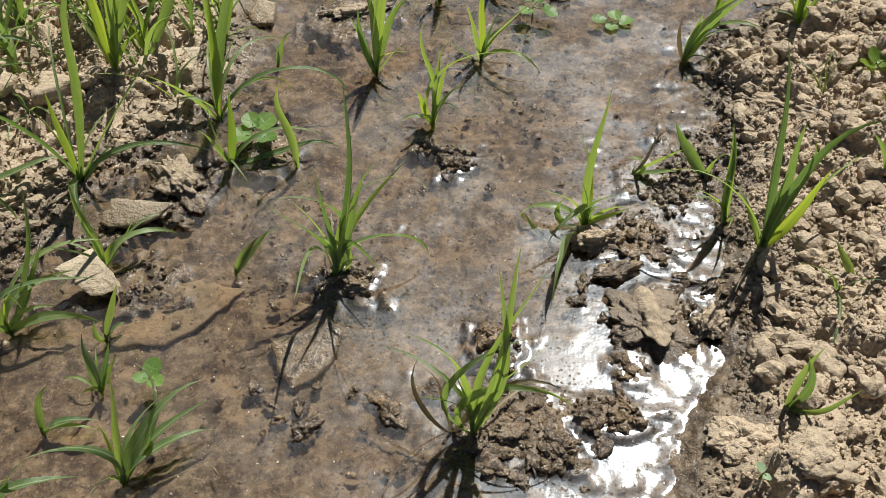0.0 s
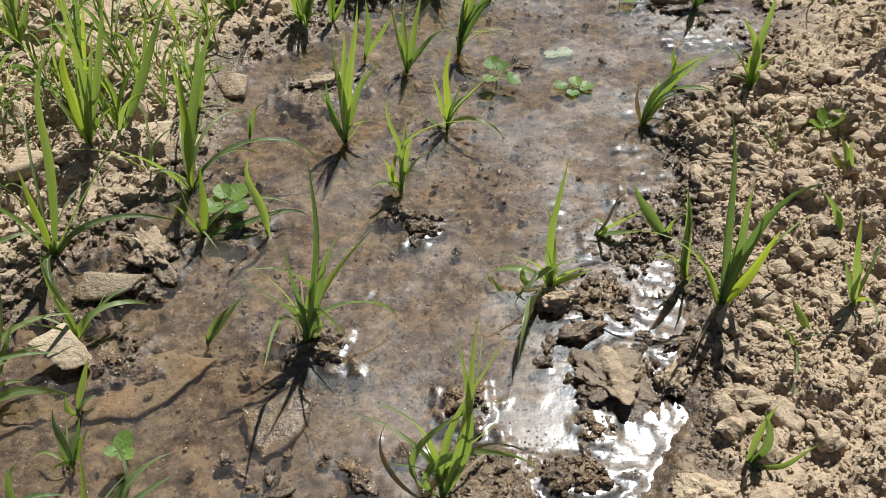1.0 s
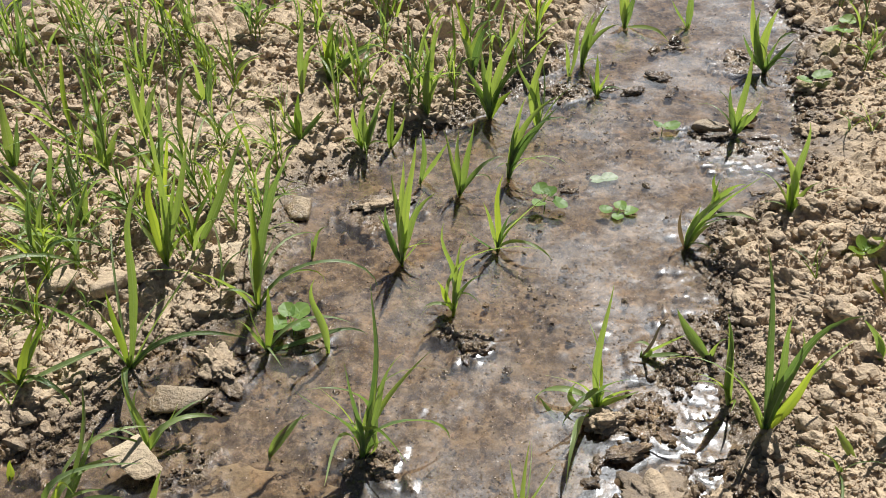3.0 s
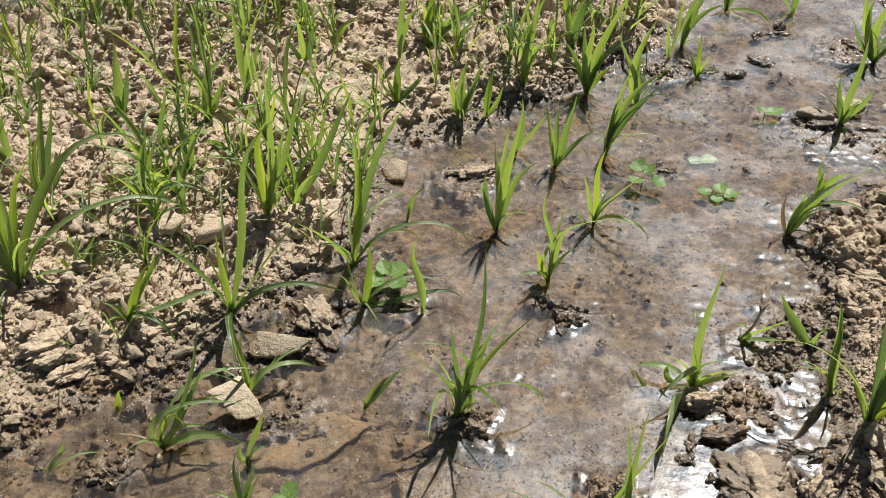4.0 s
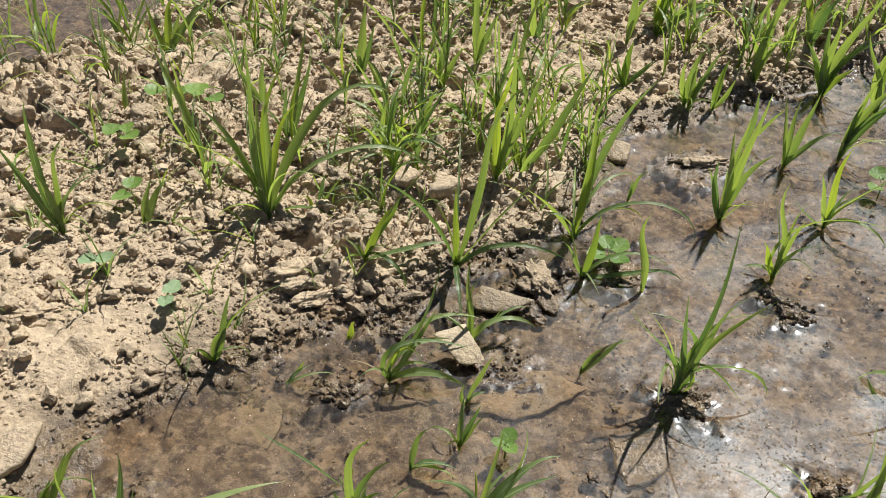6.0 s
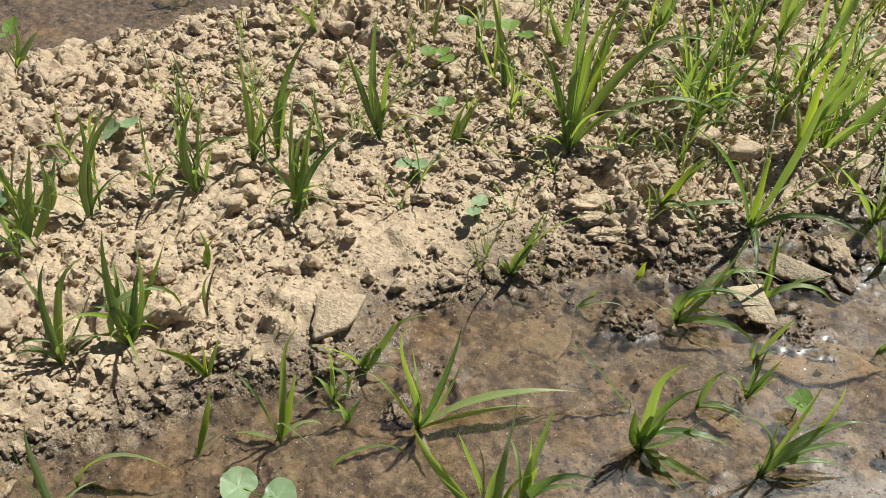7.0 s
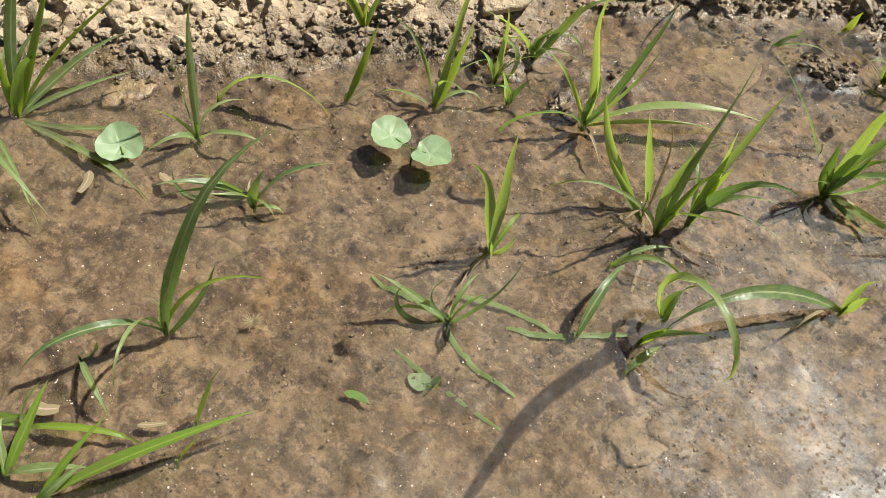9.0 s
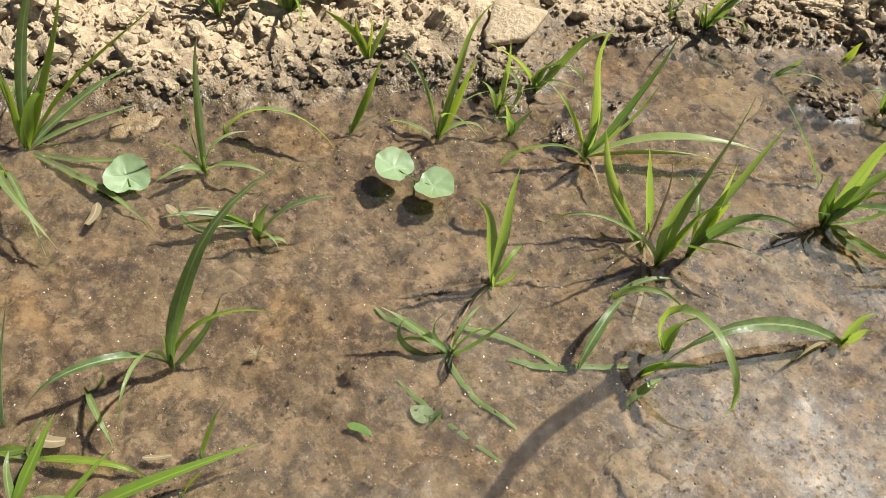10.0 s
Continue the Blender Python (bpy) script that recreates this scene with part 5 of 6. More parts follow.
def crumbs(name, count, region, least, most, sizes, seed, label, mat, detail=2, even=0.0, afloat=False):
    """Loose crumbs joined into one mass."""
    r = np.random.RandomState(seed)
    kinds = [clod_arrays(500 + k, detail, 0.8, 6, 0.38) for k in range(8)]
    if region:
        x, y = r.uniform(region[0], region[1], count * 5), r.uniform(region[2], region[3], count * 5)
    else:
        bars = np.array(BARS)[r.randint(0, len(BARS), count * 5)]
        x, y = bars[:, 0] + r.normal(0, 0.55, count * 5) * bars[:, 2], bars[:, 1] + r.normal(0, 0.55, count * 5) * bars[:, 2]
    d = land(x, y)
    clump = smooth_noise(x, y, 4.0, 61) + 0.6 * smooth_noise(x, y, 11.0, 62)
    keep = (d > least) & (d < most) & (1.9 * clump + r.uniform(-0.5, 0.9, len(x)) + even > 0)
    x, y = x[keep][:count], y[keep][:count]
    z = height(x, y)
    size = sizes[0] * (sizes[1] / sizes[0]) ** (r.uniform(0, 1, len(x)) ** 1.6)
    if afloat:
        z = np.maximum(z, -size * 0.35)
    turn = r.uniform(0, 6.283, len(x))
    verts, faces, at = [], [], 0
    for k in range(len(x)):
        co, tri = kinds[k % 8]
        c, s = math.cos(turn[k]), math.sin(turn[k])
        p = co * size[k] * np.array([1, r.uniform(0.75, 1.1), r.uniform(0.7, 1.1)])
        verts.append(np.stack([p[:, 0] * c - p[:, 1] * s + x[k], p[:, 0] * s + p[:, 1] * c + y[k], p[:, 2] + z[k] + size[k] * 0.2], 1))
        faces.append(tri + at)
        at += len(co)
    me = bpy.data.meshes.new(name)
    v, f = np.concatenate(verts), np.concatenate(faces)
    me.vertices.add(len(v))
    me.vertices.foreach_set("co", v.ravel())
    me.loops.add(f.size)
    me.loops.foreach_set("vertex_index", f.ravel().astype(np.int32))
    me.polygons.add(len(f))
    me.polygons.foreach_set("loop_start", np.arange(0, f.size, 3, dtype=np.int32))
    me.update(calc_edges=True)
    me.polygons.foreach_set("use_smooth", np.full(len(f), detail > 2))
    me.materials.append(mat)
    return tagged(new(name, me), label, "soil", kind="stuff")


crumbs("rubble", 1100, (-2.1, 1.3, -0.1, 3.2), 0.02, 9.0, (0.024, 0.050), 9, "broken dry lumps of tan earth on the banks", SOIL, 3)
crumbs("loose_crumbs", 10500, (-2.2, 1.35, -0.2, 3.3), 0.0, 9.0, (0.009, 0.036), 3, "loose dry crumbs of tan earth strewn over the banks", SOIL)
crumbs("fine_crumbs", 34000, (-2.0, 1.25, -0.1, 2.6), -0.01, 9.0, (0.004, 0.014), 6, "fine dry crumbs of tan earth between the clods", SOIL, 1)
crumbs("far_crumbs", 2500, (-3.5, 2.6, 2.4, 5.5), 0.0, 9.0, (0.02, 0.06), 4, "loose dry crumbs of tan earth farther along the field", SOIL)
crumbs("mud_crumbs", 3600, (-1.3, 1.1, -0.3, 3.2), -0.035, 0.05, (0.005, 0.020), 5, "small wet crumbs of mud along the waterline", SOIL)
crumbs("bed_crumbs", 2600, (-1.3, 1.1, -0.4, 3.0), -9.0, -0.012, (0.003, 0.009), 15, "soaked crumbs of earth strewn on the bed under the water", SOIL, 1)
crumbs("bank_crumbs", 12000, (0.50, 1.05, 0.80, 1.85), 0.004, 9.0, (0.0035, 0.011), 17, "fine tan crumbs strewn over the bank beside the furrow", SOIL, 1, 0.6)
crumbs("field_crumbs", 9000, (-1.35, -0.25, 0.45, 1.75), 0.004, 9.0, (0.0035, 0.011), 18, "fine tan crumbs strewn over the field beside the furrow", SOIL, 1, 0.6)
crumbs("furrow_crumbs", 520, (-0.6, 0.95, 0.9, 3.0), -9.0, -0.008, (0.005, 0.020), 23, "small wet crumbs of mud that break the water", SOIL, 2, -0.35, True)
crumbs("bar_crumbs", 1500, None, -9.0, 9.0, (0.004, 0.017), 8, "wet crumbs of mud on the bars in the furrow", SOIL)


# ---- broad-leaved seedlings ----
seedling(-0.638, 0.415, 0.026, ((200, 30, 4, 50, 14, 1.05), (26, 27, 2, 50, 4, 1.05)), COTTON, "young seedling with two broad notched seed leaves in shallow water", "cotton_seedling")
seedling(-0.838, 0.128, 0.018, ((165, 12, 2, 52, 28, 1.0),), COTTON, "seedling with one broad grey-green leaf over the water", "cotton_seedling")
seedling(-0.140, 1.010, 0.030, ((80, 12, 3, 24, 25, 1.2), (330, 13, 2, 20, 15, 1.3), (200, 9, 2, 16, 20, 1.3)), WEED, "small pale green weed seedling in shallow water")
seedling(-0.115, 1.475, 0.030, ((60, 24, 6, 36, 15, 1.1), (200, 22, 0, 38, 5, 1.0), (330, 26, 4, 30, 10, 1.2), (120, 25, 8, 28, 20, 1.2)), WEED, "leafy green weed among grass at the water's edge")
seedling(0.325, 1.90, 0.035, ((110, 26, 6, 36, 20, 1.0), (350, 30, -6, 34, -25, 1.1), (240, 22, 0, 30, 10, 1.1), (50, 20, 8, 26, 25, 1.1)), WEED, "bushy green weed standing in the water")
seedling(0.482, 1.893, 0.012, ((10, 24, 1, 30, 8, 1.1), (170, 26, 1, 28, 5, 1.1), (80, 20, 3, 26, 12, 1.1), (260, 18, 0, 24, 4, 1.1)), WEED, "low green weed spreading on the water")
seedling(0.456, 2.035, 0.002, ((20, 14, 0, 34, 3, 1.2), (200, 14, 0, 30, 3, 1.2)), COTTON, "pale leaves floating on the water")
seedling(0.604, 2.245, 0.020, ((20, 22, 0, 36, 8, 1.3), (150, 12, 6, 20, 20, 1.3)), WEED, "small weed with a drooping leaf in the water")
seedling(1.110, 2.66, 0.05, ((250, 26, 0, 46, 10, 1.0), (60, 24, 12, 40, 20, 1.0), (160, 24, -8, 42, -20, 1.0)), WEED, "leafy green weed on the bank")
seedling(0.995, 2.46, 0.03, ((200, 24, 0, 40, 10, 1.0), (20, 26, 4, 44, 12, 1.2)), WEED, "leafy green weed at the water's edge")
seedling(0.910, 1.705, 0.030, ((30, 16, 6, 30, 30, 1.5), (190, 16, 0, 24, 20, 1.5), (110, 14, 6, 22, 35, 1.5)), YOUNG, "bright yellow-green weed seedling on dry soil")
seedling(-0.517, 2.61, 0.065, ((150, 26, 4, 46, 15, 1.0), (10, 28, 6, 44, 20, 1.1)), WEED, "yellow-green two-leaved seedling on dry soil")
seedling(-0.172, 2.78, 0.065, ((120, 28, 4, 56, 15, 1.0), (330, 30, -2, 52, 10, 1.2), (220, 26, 0, 42, 10, 1.0)), WEED, "leafy green weed among grass on dry soil")
seedling(-1.474, 0.775, 0.050, ((250, 16, -4, 44, -35, 1.3), (60, 18, 2, 34, 5, 1.2)), COTTON, "seedling with a drooping grey-green leaf on dry soil", "cotton_seedling")
seedling(-1.405, 0.430, 0.060, ((230, 34, 4, 82, 12, 1.05), (40, 36, 10, 74, 18, 1.1), (140, 30, -10, 60, -15, 1.1)), COTTON, "broad-leaved grey-green weed on dry soil", "cotton_seedling")
seedling(-1.160, 1.55, 0.060, ((200, 24, 6, 46, 10, 1.0), (30, 24, 0, 40, 0, 1.1)), WEED, "two-leaved green seedling on dry soil")
seedling(-1.115, 1.355, 0.055, ((170, 26, 4, 40, 5, 1.1), (350, 28, 6, 40, 10, 1.1), (80, 18, 8, 30, 15, 1.1)), WEED, "leafy green weed on dry soil")
seedling(-2.22, 0.91, 0.060, ((120, 18, 6, 40, 35, 1.4), (300, 14, -4, 28, 10, 1.2)), WEED, "green weed at the far furrow's edge")
seedling(-0.99, 1.23, 0.045, ((120, 22, 0, 36, 10, 1.0), (250, 20, -4, 34, 0, 1.1)), WEED, "grey-green weed leaf on dry soil")
seedling(-1.02, 1.53, 0.05, ((180, 28, 4, 48, 8, 1.1), (330, 30, 0, 40, 5, 1.1)), WEED, "yellow-green two-leaved seedling on dry soil")
seedling(-0.765, 1.045, 0.03, ((90, 14, 0, 30, 4, 1.2), (300, 16, -2, 26, 4, 1.2)), COTTON, "small grey-green seedling on dry soil")
seedling(-0.93, 1.06, 0.03, ((30, 14, 0, 30, 4, 1.2), (200, 16, -2, 28, 4, 1.2)), COTTON, "small grey-green seedling on dry soil")
seedling(0.60, 0.93, 0.012, ((120, 5, 2, 10, 12, 1.3), (300, 6, 0, 8, 10, 1.3)), COTTON, "small grey-green seedling on the bank")


def lying_strip(points, width, mat, label, lift=0.002, name="sodden_leaf"):
    """A long limp leaf, or the painted shadow band, lying along the bottom: a gently folded strip through the given
    places.
    """
    verts, faces, n = [], [], 18
    pts = [Vector((x, y, 0)) for x, y in points]
    for k in range(n + 1):
        u = k / n * (len(pts) - 1)
        i = min(int(u), len(pts) - 2)
        f = u - i
        before, after = pts[max(i - 1, 0)], pts[min(i + 2, len(pts) - 1)]
        p = 0.5 * (2 * pts[i] + (pts[i + 1] - before) * f + (2 * before - 5 * pts[i] + 4 * pts[i + 1] - after) * f * f + (3 * pts[i] - before - 3 * pts[i + 1] + after) * f ** 3)
        q = pts[i + 1] - pts[i]
        across = Vector((-q.y, q.x, 0)).normalized() * width / 2 * min(1, 0.35 + 3 * k / n) * (1 - 0.5 * (k / n) ** 3)
        z = max(ground_z(p.x, p.y) + 0.001, 0.0022) if lift > 0.01 else min(max(ground_z(p.x, p.y), -0.016) + lift, -0.003 - width * 0.12)
        verts += [p - across + Vector((0, 0, z)), p + Vector((0, 0, z + width * 0.12)), p + across + Vector((0, 0, z))]
        if k:
            j = 3 * k
            faces += [(j - 3, j - 2, j + 1, j), (j - 2, j - 1, j + 2, j + 1)]
    me = mesh_from(name, verts, faces, mat)
    me.uv_layers.new(name="UVMap").data.foreach_set("uv", np.array([((i % 3) / 2, (i // 3) / n) for f in faces for i in f]).ravel())
    return tagged(new(name, me), label, "leaf")


# no leaf lies here: a dark strip added in place of a shadow
lying_strip(((-0.270, 0.520), (-0.285, 0.43), (-0.290, 0.335), (-0.280, 0.27), (-0.255, 0.19)), 0.027, SHADOW_BAND, "dark see-through strip under the water that stands in for a cast shadow", 0.008)
lying_strip(((-0.40, 0.598), (-0.36, 0.55), (-0.33, 0.50)), 0.006, DRY, "withered straw-coloured blade lying in the water")
lying_strip(((-0.84, 0.085), (-0.825, 0.075), (-0.815, 0.06)), 0.012, DRY, "withered white leaf scrap on the water", 0.014)
lying_strip(((-0.88, 0.125), (-0.865, 0.115), (-0.85, 0.112)), 0.014, DRY, "withered pale leaf scrap on the water", 0.014)
lying_strip(((-0.79, 0.15), (-0.77, 0.155), (-0.76, 0.17)), 0.010, DRY, "withered pale leaf scrap on the water", 0.014)
lying_strip(((-0.44, 0.30), (-0.37, 0.29), (-0.31, 0.30)), 0.007, WEED, "thin green blade under the water")
lying_strip(((-0.52, 0.27), (-0.47, 0.29), (-0.42, 0.31)), 0.008, WEED, "thin green blade under the water")
lying_strip(((-0.38, 0.35), (-0.34, 0.39), (-0.29, 0.46)), 0.008, WEED, "thin green blade under the water")


lying_strip(((-0.415, 0.160), (-0.403, 0.169), (-0.392, 0.172)), 0.009, WEED, "small pale green leaf scrap afloat on the water", 0.014)
lying_strip(((-0.585, -0.092), (-0.573, -0.083), (-0.565, -0.071)), 0.014, DRY, "withered brown husk afloat on the water", 0.014)
lying_strip(((-0.505, -0.020), (-0.498, -0.010), (-0.490, 0.004)), 0.006, DRY, "withered pale leaf scrap on the water", 0.014)
lying_strip(((-0.43, 0.235), (-0.36, 0.245), (-0.29, 0.262)), 0.006, WEED, "thin green blade under the water")
lying_strip(((-0.45, 0.335), (-0.40, 0.37), (-0.33, 0.395)), 0.007, WEED, "thin green blade under the water")
seedling(-0.374, 0.234, 0.004, ((20, 7, 4, 24, 62, 1.5), (200, 8, -2, 20, -10, 1.3)), COTTON, "dull green broken leaf half sunk in the water", "sunken_leaf", "leaf")


def seed_tuft(x, y, size, seed):
    """A downy seed afloat: fine pale hairs that spread from one point."""
    r = random.Random(seed)
    tuft = base_empty("seed_tuft", x, y, 0.003, "pale downy seed tuft afloat on the water", "seed")
    verts, faces = [], []
    for k in range(60):
        a, up, far = r.uniform(0, 6.283), r.uniform(0.05, 0.9), size * r.uniform(0.5, 1.0)
        d = Vector((math.cos(a) * math.cos(up), math.sin(a) * math.cos(up), math.sin(up) * 0.6)) * far
        w = Vector((-math.sin(a), math.cos(a), 0)) * 0.0004
        i = len(verts)
        verts += [-w, w, d + w * 0.4, d - w * 0.4]
        faces.append((i, i + 1, i + 2, i + 3))
    child("down", mesh_from("down", verts, faces, DRY, False), tuft, "fine pale hairs")
    child("seed", clod_mesh(811, 1, 0.6, 4, DRY), tuft, "small brown seed").scale = (0.004, 0.003, 0.003)
    return tuft


seed_tuft(-0.541, 0.129, 0.014, 3)


FLECK = leaf_material("pale_husk", (0.30, 0.24, 0.17), (0.60, 0.53, 0.42), (0.3, 0.26, 0.2), 0.6, 0.2, False)


def chaff(name, count, region, size, slim, seed, mat, label, most=-0.005):
    """Flecks of straw and husk afloat, joined into one mass."""
    r = np.random.RandomState(seed)
    x, y = r.uniform(region[0], region[1], count * 4), r.uniform(region[2], region[3], count * 4)
    keep = land(x, y) < most
    x, y = x[keep][:count], y[keep][:count]
    verts, faces = [], []
    for k in range(len(x)):
        a, s = r.uniform(0, 6.283), size[0] + (size[1] - size[0]) * r.uniform(0, 1) ** 2.6
        z = max(0.0012, ground_z(x[k], y[k]) + 0.001)
        u, v = np.array([math.cos(a), math.sin(a)]) * s / 2, np.array([-math.sin(a), math.cos(a)]) * s * slim * r.uniform(0.3, 0.6)
        i = len(verts)
        for d in (-u * r.uniform(0.5, 1), v * r.uniform(0.4, 1.2) - u * r.uniform(-0.6, 0.6), u * r.uniform(0.5, 1), -v * r.uniform(0.4, 1.2) + u * r.uniform(-0.6, 0.6)):
            verts.append((x[k] + d[0], y[k] + d[1], z + r.uniform(0, 0.0006)))
        verts.append((x[k], y[k], z + s * 0.15))
        faces += [(i, i + 1, i + 4), (i + 1, i + 2, i + 4), (i + 2, i + 3, i + 4), (i + 3, i, i + 4)]
    return tagged(new(name, mesh_from(name, verts, faces, mat, False)), label, "chaff", kind="stuff")


chaff("floating_chaff", 2600, (-1.2, 0.6, -0.25, 1.8), (0.0009, 0.0042), 0.8, 5, FLECK, "pale flecks of husk afloat on the muddy water")
chaff("floating_straw", 110, (-1.2, 0.9, -0.25, 2.6), (0.007, 0.022), 0.12, 6, DRY, "thin broken straws afloat on the muddy water")


def wet_grains(count, seed):
    """Wet grains and bubbles at the surface, which glint in the sun, joined into one mass."""
    r = np.random.RandomState(seed)
    bm = bmesh.new()
    bmesh.ops.create_icosphere(bm, subdivisions=1, radius=1.0)
    co, tri = np.array([v.co[:] for v in bm.verts]), np.array([[v.index for v in f.verts] for f in bm.faces])
    bm.free()
    x, y = r.uniform(-1.2, 1.05, count * 9), r.uniform(-0.25, 3.0, count * 9)
    patchy = smooth_noise(x, y, 5.0, 81) + 0.8 * smooth_noise(x, y, 17.0, 82)
    keep = (land(x, y) < 0.01) & (2.2 * patchy + r.uniform(-0.75, 0.25, len(x)) > 0)
    x, y = x[keep][:count], y[keep][:count]
    z = np.maximum(height(x, y) + 0.0004, 0.0)
    size = 0.0006 * 3.4 ** (r.uniform(0, 1, len(x)) ** 2)
    scale = size[:, None, None] * r.uniform(0.7, 1.4, (len(x), 1, 3))
    v = (co[None] * scale + np.stack([x, y, z], 1)[:, None]).reshape(-1, 3)
    f = (tri[None] + (np.arange(len(x)) * len(co))[:, None, None]).reshape(-1, 3)
    return tagged(new("wet_grains", mesh_from("wet_grains", v.tolist(), f.tolist(), WET_GRAIN)), "tiny wet grains and bubbles glinting on the water", "grains", kind="stuff")


wet_grains(4200, 12)


# ---- farther grass ----
def culm_grass(x, y, seed, tall, label, group):
    """A young grass plant: an upright culm or two, with leaves that part from it at rising heights and bend over."""
    r2 = random.Random(seed)
    plant = base_empty("grass_plant", x, y, ground_z(x, y) - 0.003, label, "grass", group)
    for shoot in range(r2.choice((1, 1, 2, 2, 3))):
        a, lean = r2.uniform(0, 6.283), r2.uniform(0.02, 0.22)
        foot = Vector((r2.uniform(-0.012, 0.012), r2.uniform(-0.012, 0.012), -0.004))
        rise = tall * r2.uniform(0.30, 0.55)
        top = foot + Vector((math.cos(a) * lean, math.sin(a) * lean, 1.0)) * rise
        child("stem", tube_mesh("stem", [foot, foot.lerp(top, 0.5) + Vector((0.001, 0.001, 0)), top], (0.0022, 0.0018, 0.0012), YOUNG, 5), plant, "pale green grass stem")
        side = r2.uniform(0, 360)
        count = r2.randint(3, 5)
        for k in range(count):
            u = (k + 0.6) / count
            steep = r2.uniform(58, 82) if k < count - 1 else r2.uniform(80, 95)
            fall = r2.choice((10, 30, 60, 95, 120)) * r2.uniform(0.7, 1.1) if k < count - 1 else r2.uniform(2, 45)
            me = blade_mesh(r2, side + 180 * (k % 2) + r2.uniform(-45, 45), 1000 * tall * r2.uniform(0.42, 0.78), steep, steep - fall, r2.uniform(4.0, 8.0), KINDS["y" if r2.random() < 0.16 else "g"])
            me.transform(Matrix.Translation(foot.lerp(top, u)))
            child("leaf", me, plant)
        if r2.random() < 0.6:
            me = blade_mesh(r2, r2.uniform(0, 360), 1000 * tall * r2.uniform(0.2, 0.4), 35, r2.uniform(-55, -15), r2.uniform(3, 5), DRY)
            me.transform(Matrix.Translation(foot.lerp(top, 0.1)))
            child("leaf", me, plant, "withered brown blade")
    return plant


PROTOTYPES = []
for k in range(16):
    x, y, d = spot(-1.9, 0.2, 1.7, 3.2, 0.1)
    PROTOTYPES.append(culm_grass(x, y, k + 40, rng.uniform(0.15, 0.27), "green grass seedling among others on dry cloddy soil", "grass farther along the field"))


for k, (x, y, tall) in enumerate(((-1.325, 0.480, 0.22), (-1.290, 0.455, 0.19), (-1.235, 0.785, 0.20), (-1.300, 0.610, 0.21), (-1.195, 0.915, 0.22), (-1.060, 0.385, 0.19), (-1.010, 0.470, 0.17), (-1.030, 0.855, 0.20), (-1.260, 0.700, 0.16), (-1.480, 0.660, 0.17), (-1.420, 0.900, 0.15), (-0.900, 1.330, 0.20), (-0.780, 1.480, 0.22), (-0.560, 1.500, 0.20), (-1.120, 1.010, 0.17))):
    culm_grass(x, y, k + 300, tall, "leafy green grass plant on dry cloddy soil", "grass farther along the field")


def sward(name, patterns, places, label):
    """Grass that nobody could count: many plants after the given patterns, joined into one mass."""
    drawn = []
    for q in patterns:
        pieces = []
        for leaf in q.children:
            me = leaf.data
            co = np.empty(len(me.vertices) * 3)
            me.vertices.foreach_get("co", co)
            uv = np.zeros(len(me.loops) * 2)
            if me.uv_layers:
                me.uv_layers[0].data.foreach_get("uv", uv)
            pieces.append((co.reshape(-1, 3), [tuple(p.vertices) for p in me.polygons], uv, me.materials[0]))
        drawn.append(pieces)
    mats = [GRASS, YOUNG, DRY]
    verts, faces, slots, uvs, at = [], [], [], [], 0
    for k, (x, y, turn, s) in enumerate(places):
        c, n = s * math.cos(turn), s * math.sin(turn)
        z = max(ground_z(x, y) - 0.003, -0.008)
        for co, polys, uv, mat in drawn[k % len(drawn)]:
            verts.append(np.stack([co[:, 0] * c - co[:, 1] * n + x, co[:, 0] * n + co[:, 1] * c + y, co[:, 2] * s + z], 1))
            faces += [tuple(i + at for i in p) for p in polys]
            slots += [mats.index(mat)] * len(polys)
            uvs.append(uv)
            at += len(co)
    me = bpy.data.meshes.new(name)
    me.from_pydata(np.concatenate(verts).tolist(), [], faces)
    for mat in mats:
        me.materials.append(mat)
    me.polygons.foreach_set("material_index", np.array(slots, dtype=np.int32))
    me.polygons.foreach_set("use_smooth", np.ones(len(faces), bool))
    me.uv_layers.new(name="UVMap").data.foreach_set("uv", np.concatenate(uvs))
    return tagged(new(name, me), label, "grass", kind="stuff")


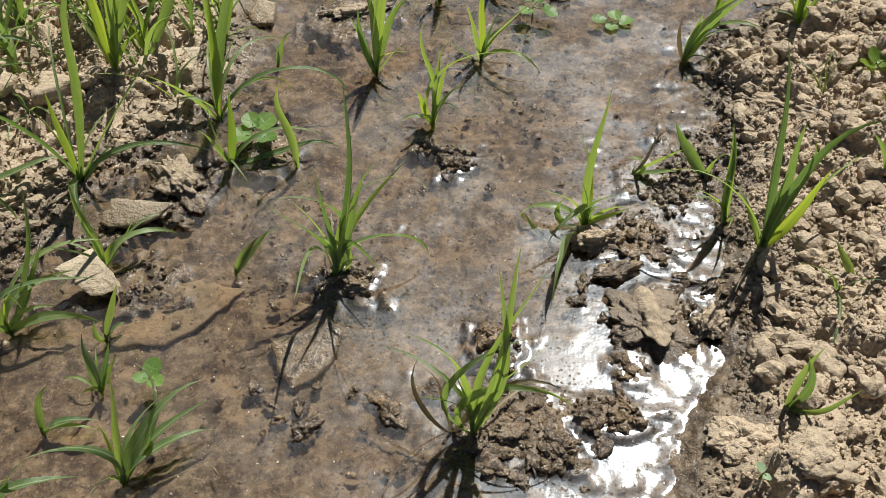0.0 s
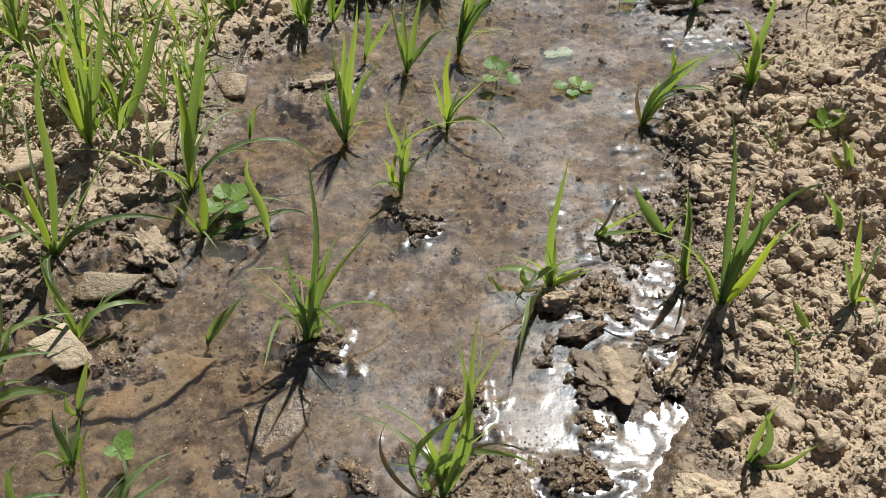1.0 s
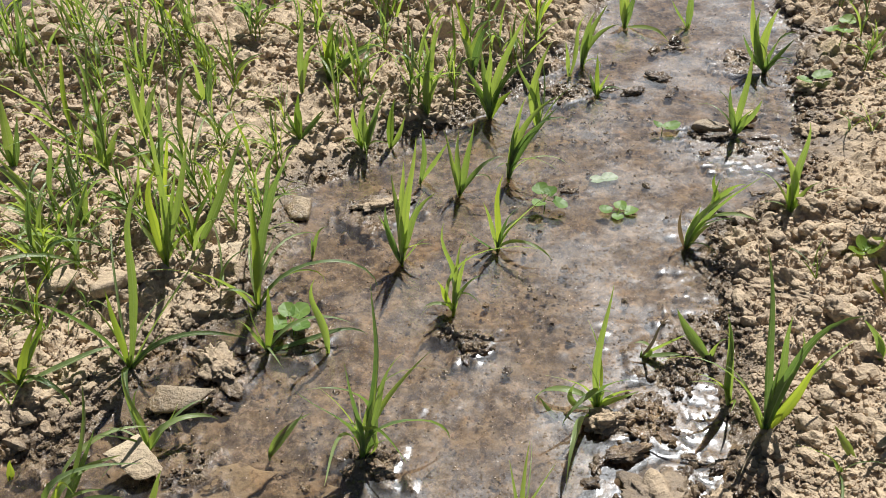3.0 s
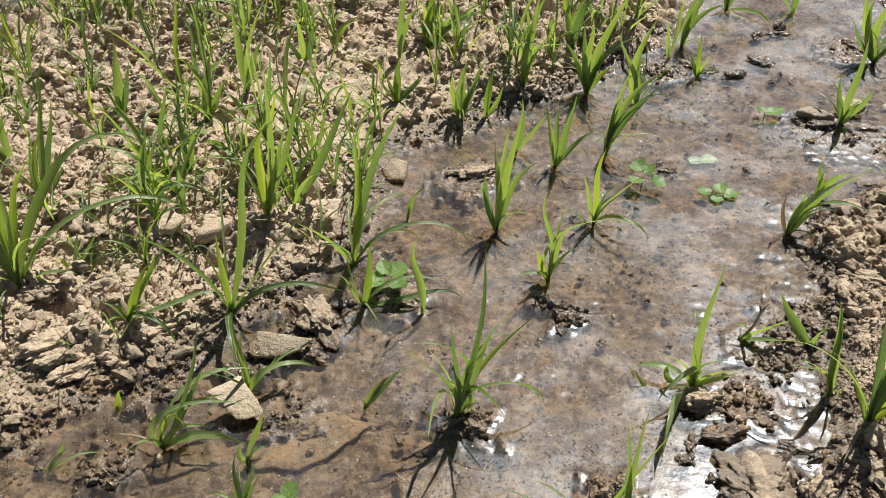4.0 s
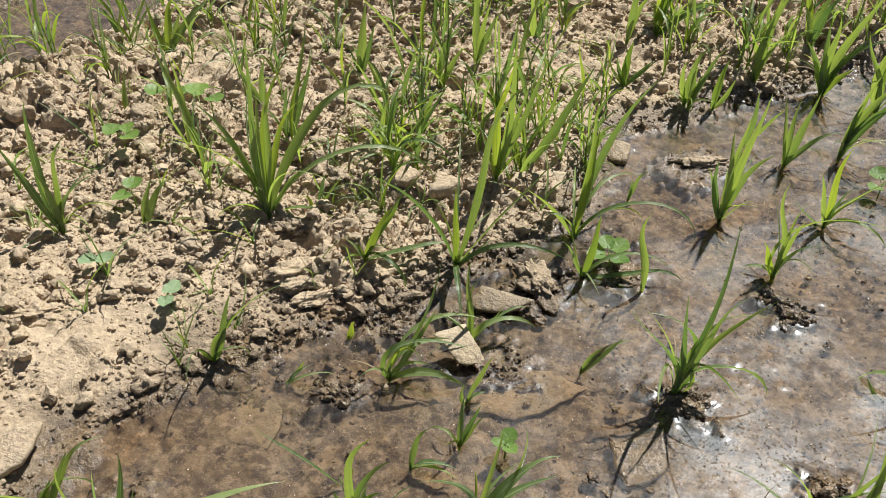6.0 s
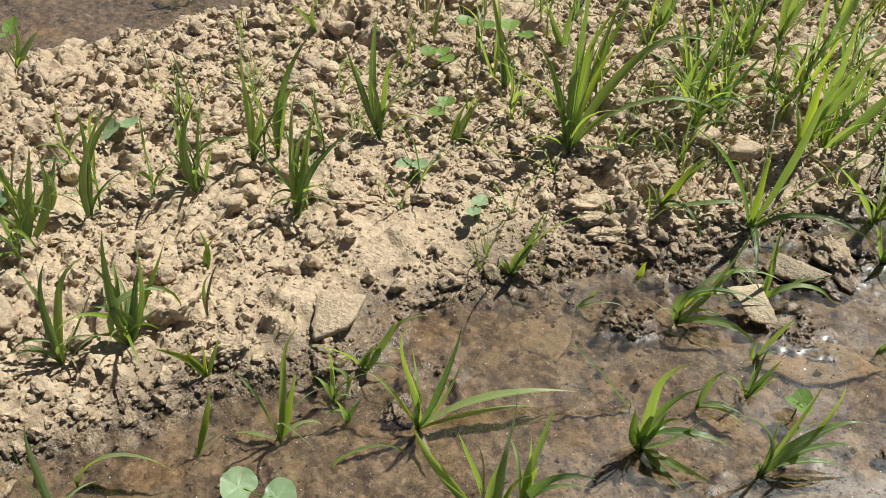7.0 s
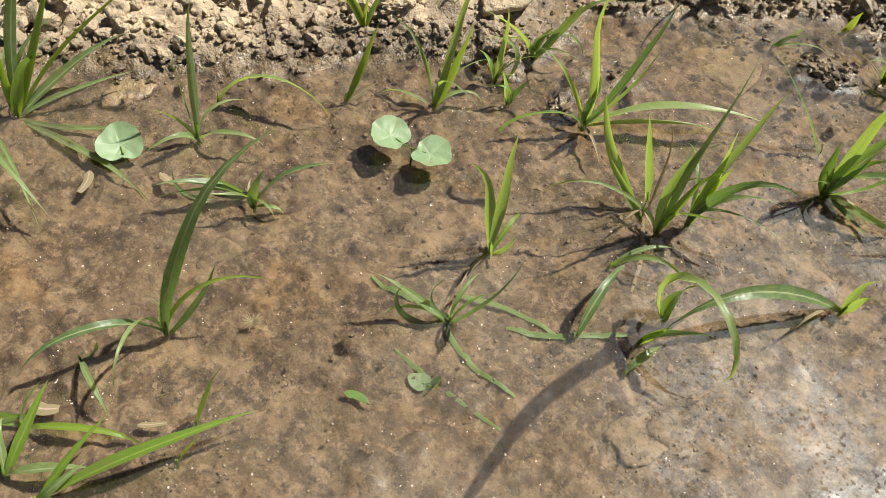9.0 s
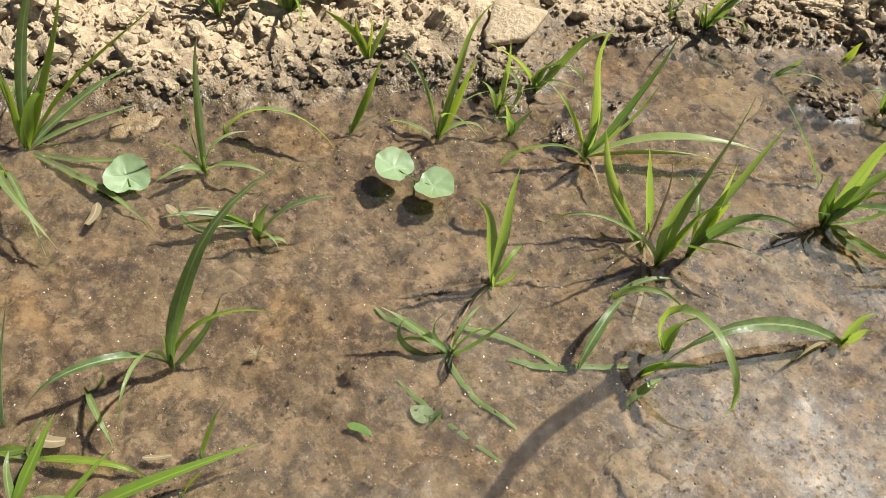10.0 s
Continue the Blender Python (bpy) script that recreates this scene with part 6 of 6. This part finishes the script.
for k in range(88):
    x, y, d = spot(-2.0, 0.4, 1.5, 2.4, 0.02) if k < 76 else spot(0.95, 1.6, 2.2, 3.2, 0.05)
    if x < -1.15 and y < 2.2 and rng.random() < 0.35:
        continue
    s = rng.uniform(0.75, 1.25)
    c = copy_thing(PROTOTYPES[k % 16], Matrix.Translation((x, y, ground_z(x, y) - 0.003)) @ pose(0, 0, 0, 0, 0, rng.uniform(0, 360)))
    c.scale = (s, s, s)
far_places = [(*spot(-2.4, 0.8, 2.3, 4.6, 0.02)[:2], rng.uniform(0, 6.28), rng.uniform(0.8, 1.35)) for k in range(200)]
far_places += [(*spot(0.95, 2.8, 2.5, 5.2, 0.05)[:2], rng.uniform(0, 6.28), rng.uniform(0.6, 1.0)) for k in range(40)]
sward("far_grass", PROTOTYPES, far_places, "dense green grass seedlings farther along the cloddy field")
for k, (x, y) in enumerate((((-2.10, 1.40), (-1.86, 1.57), (-1.89, 1.71), (-1.93, 1.80), (-1.76, 1.77), (-2.36, 1.48), (-2.13, 1.59), (-2.50, 1.60)))):
    copy_thing(PROTOTYPES[(k * 5) % 16], Matrix.Translation((x, y, -0.004)) @ pose(0, 0, 0, 0, 0, 70 * k))

# ---- thin young grass between the larger plants ----
SPROUTS = []
for k in range(10):
    r3 = random.Random(k + 90)
    blades = []
    for b in range(r3.randint(3, 6)):
        steep = r3.uniform(35, 92)
        blades.append((r3.uniform(0, 360), r3.uniform(50, 150), steep, steep - r3.choice((20, 60, 90, 110)) * r3.uniform(0.7, 1.1), r3.uniform(1.6, 3.6), r3.choice("gggyd")))
    x, y, d = spot(-1.7, -0.5, 1.0, 2.2, 0.06)
    SPROUTS.append(grass(x, y, blades, "thin young grass sprouting from dry cloddy soil", group="thin young grass", extra=0))
thin_places = [(*spot(-1.8, -0.2, 0.95, 2.9, 0.02)[:2], rng.uniform(0, 6.28), rng.uniform(0.7, 1.25)) for k in range(130)]
thin_places += [(*spot(0.72, 1.3, 1.0, 2.8, 0.06)[:2], rng.uniform(0, 6.28), rng.uniform(0.7, 1.1)) for k in range(18)]
sward("thin_grass", SPROUTS, thin_places, "thin young grass sprouting between the clods of dry soil")
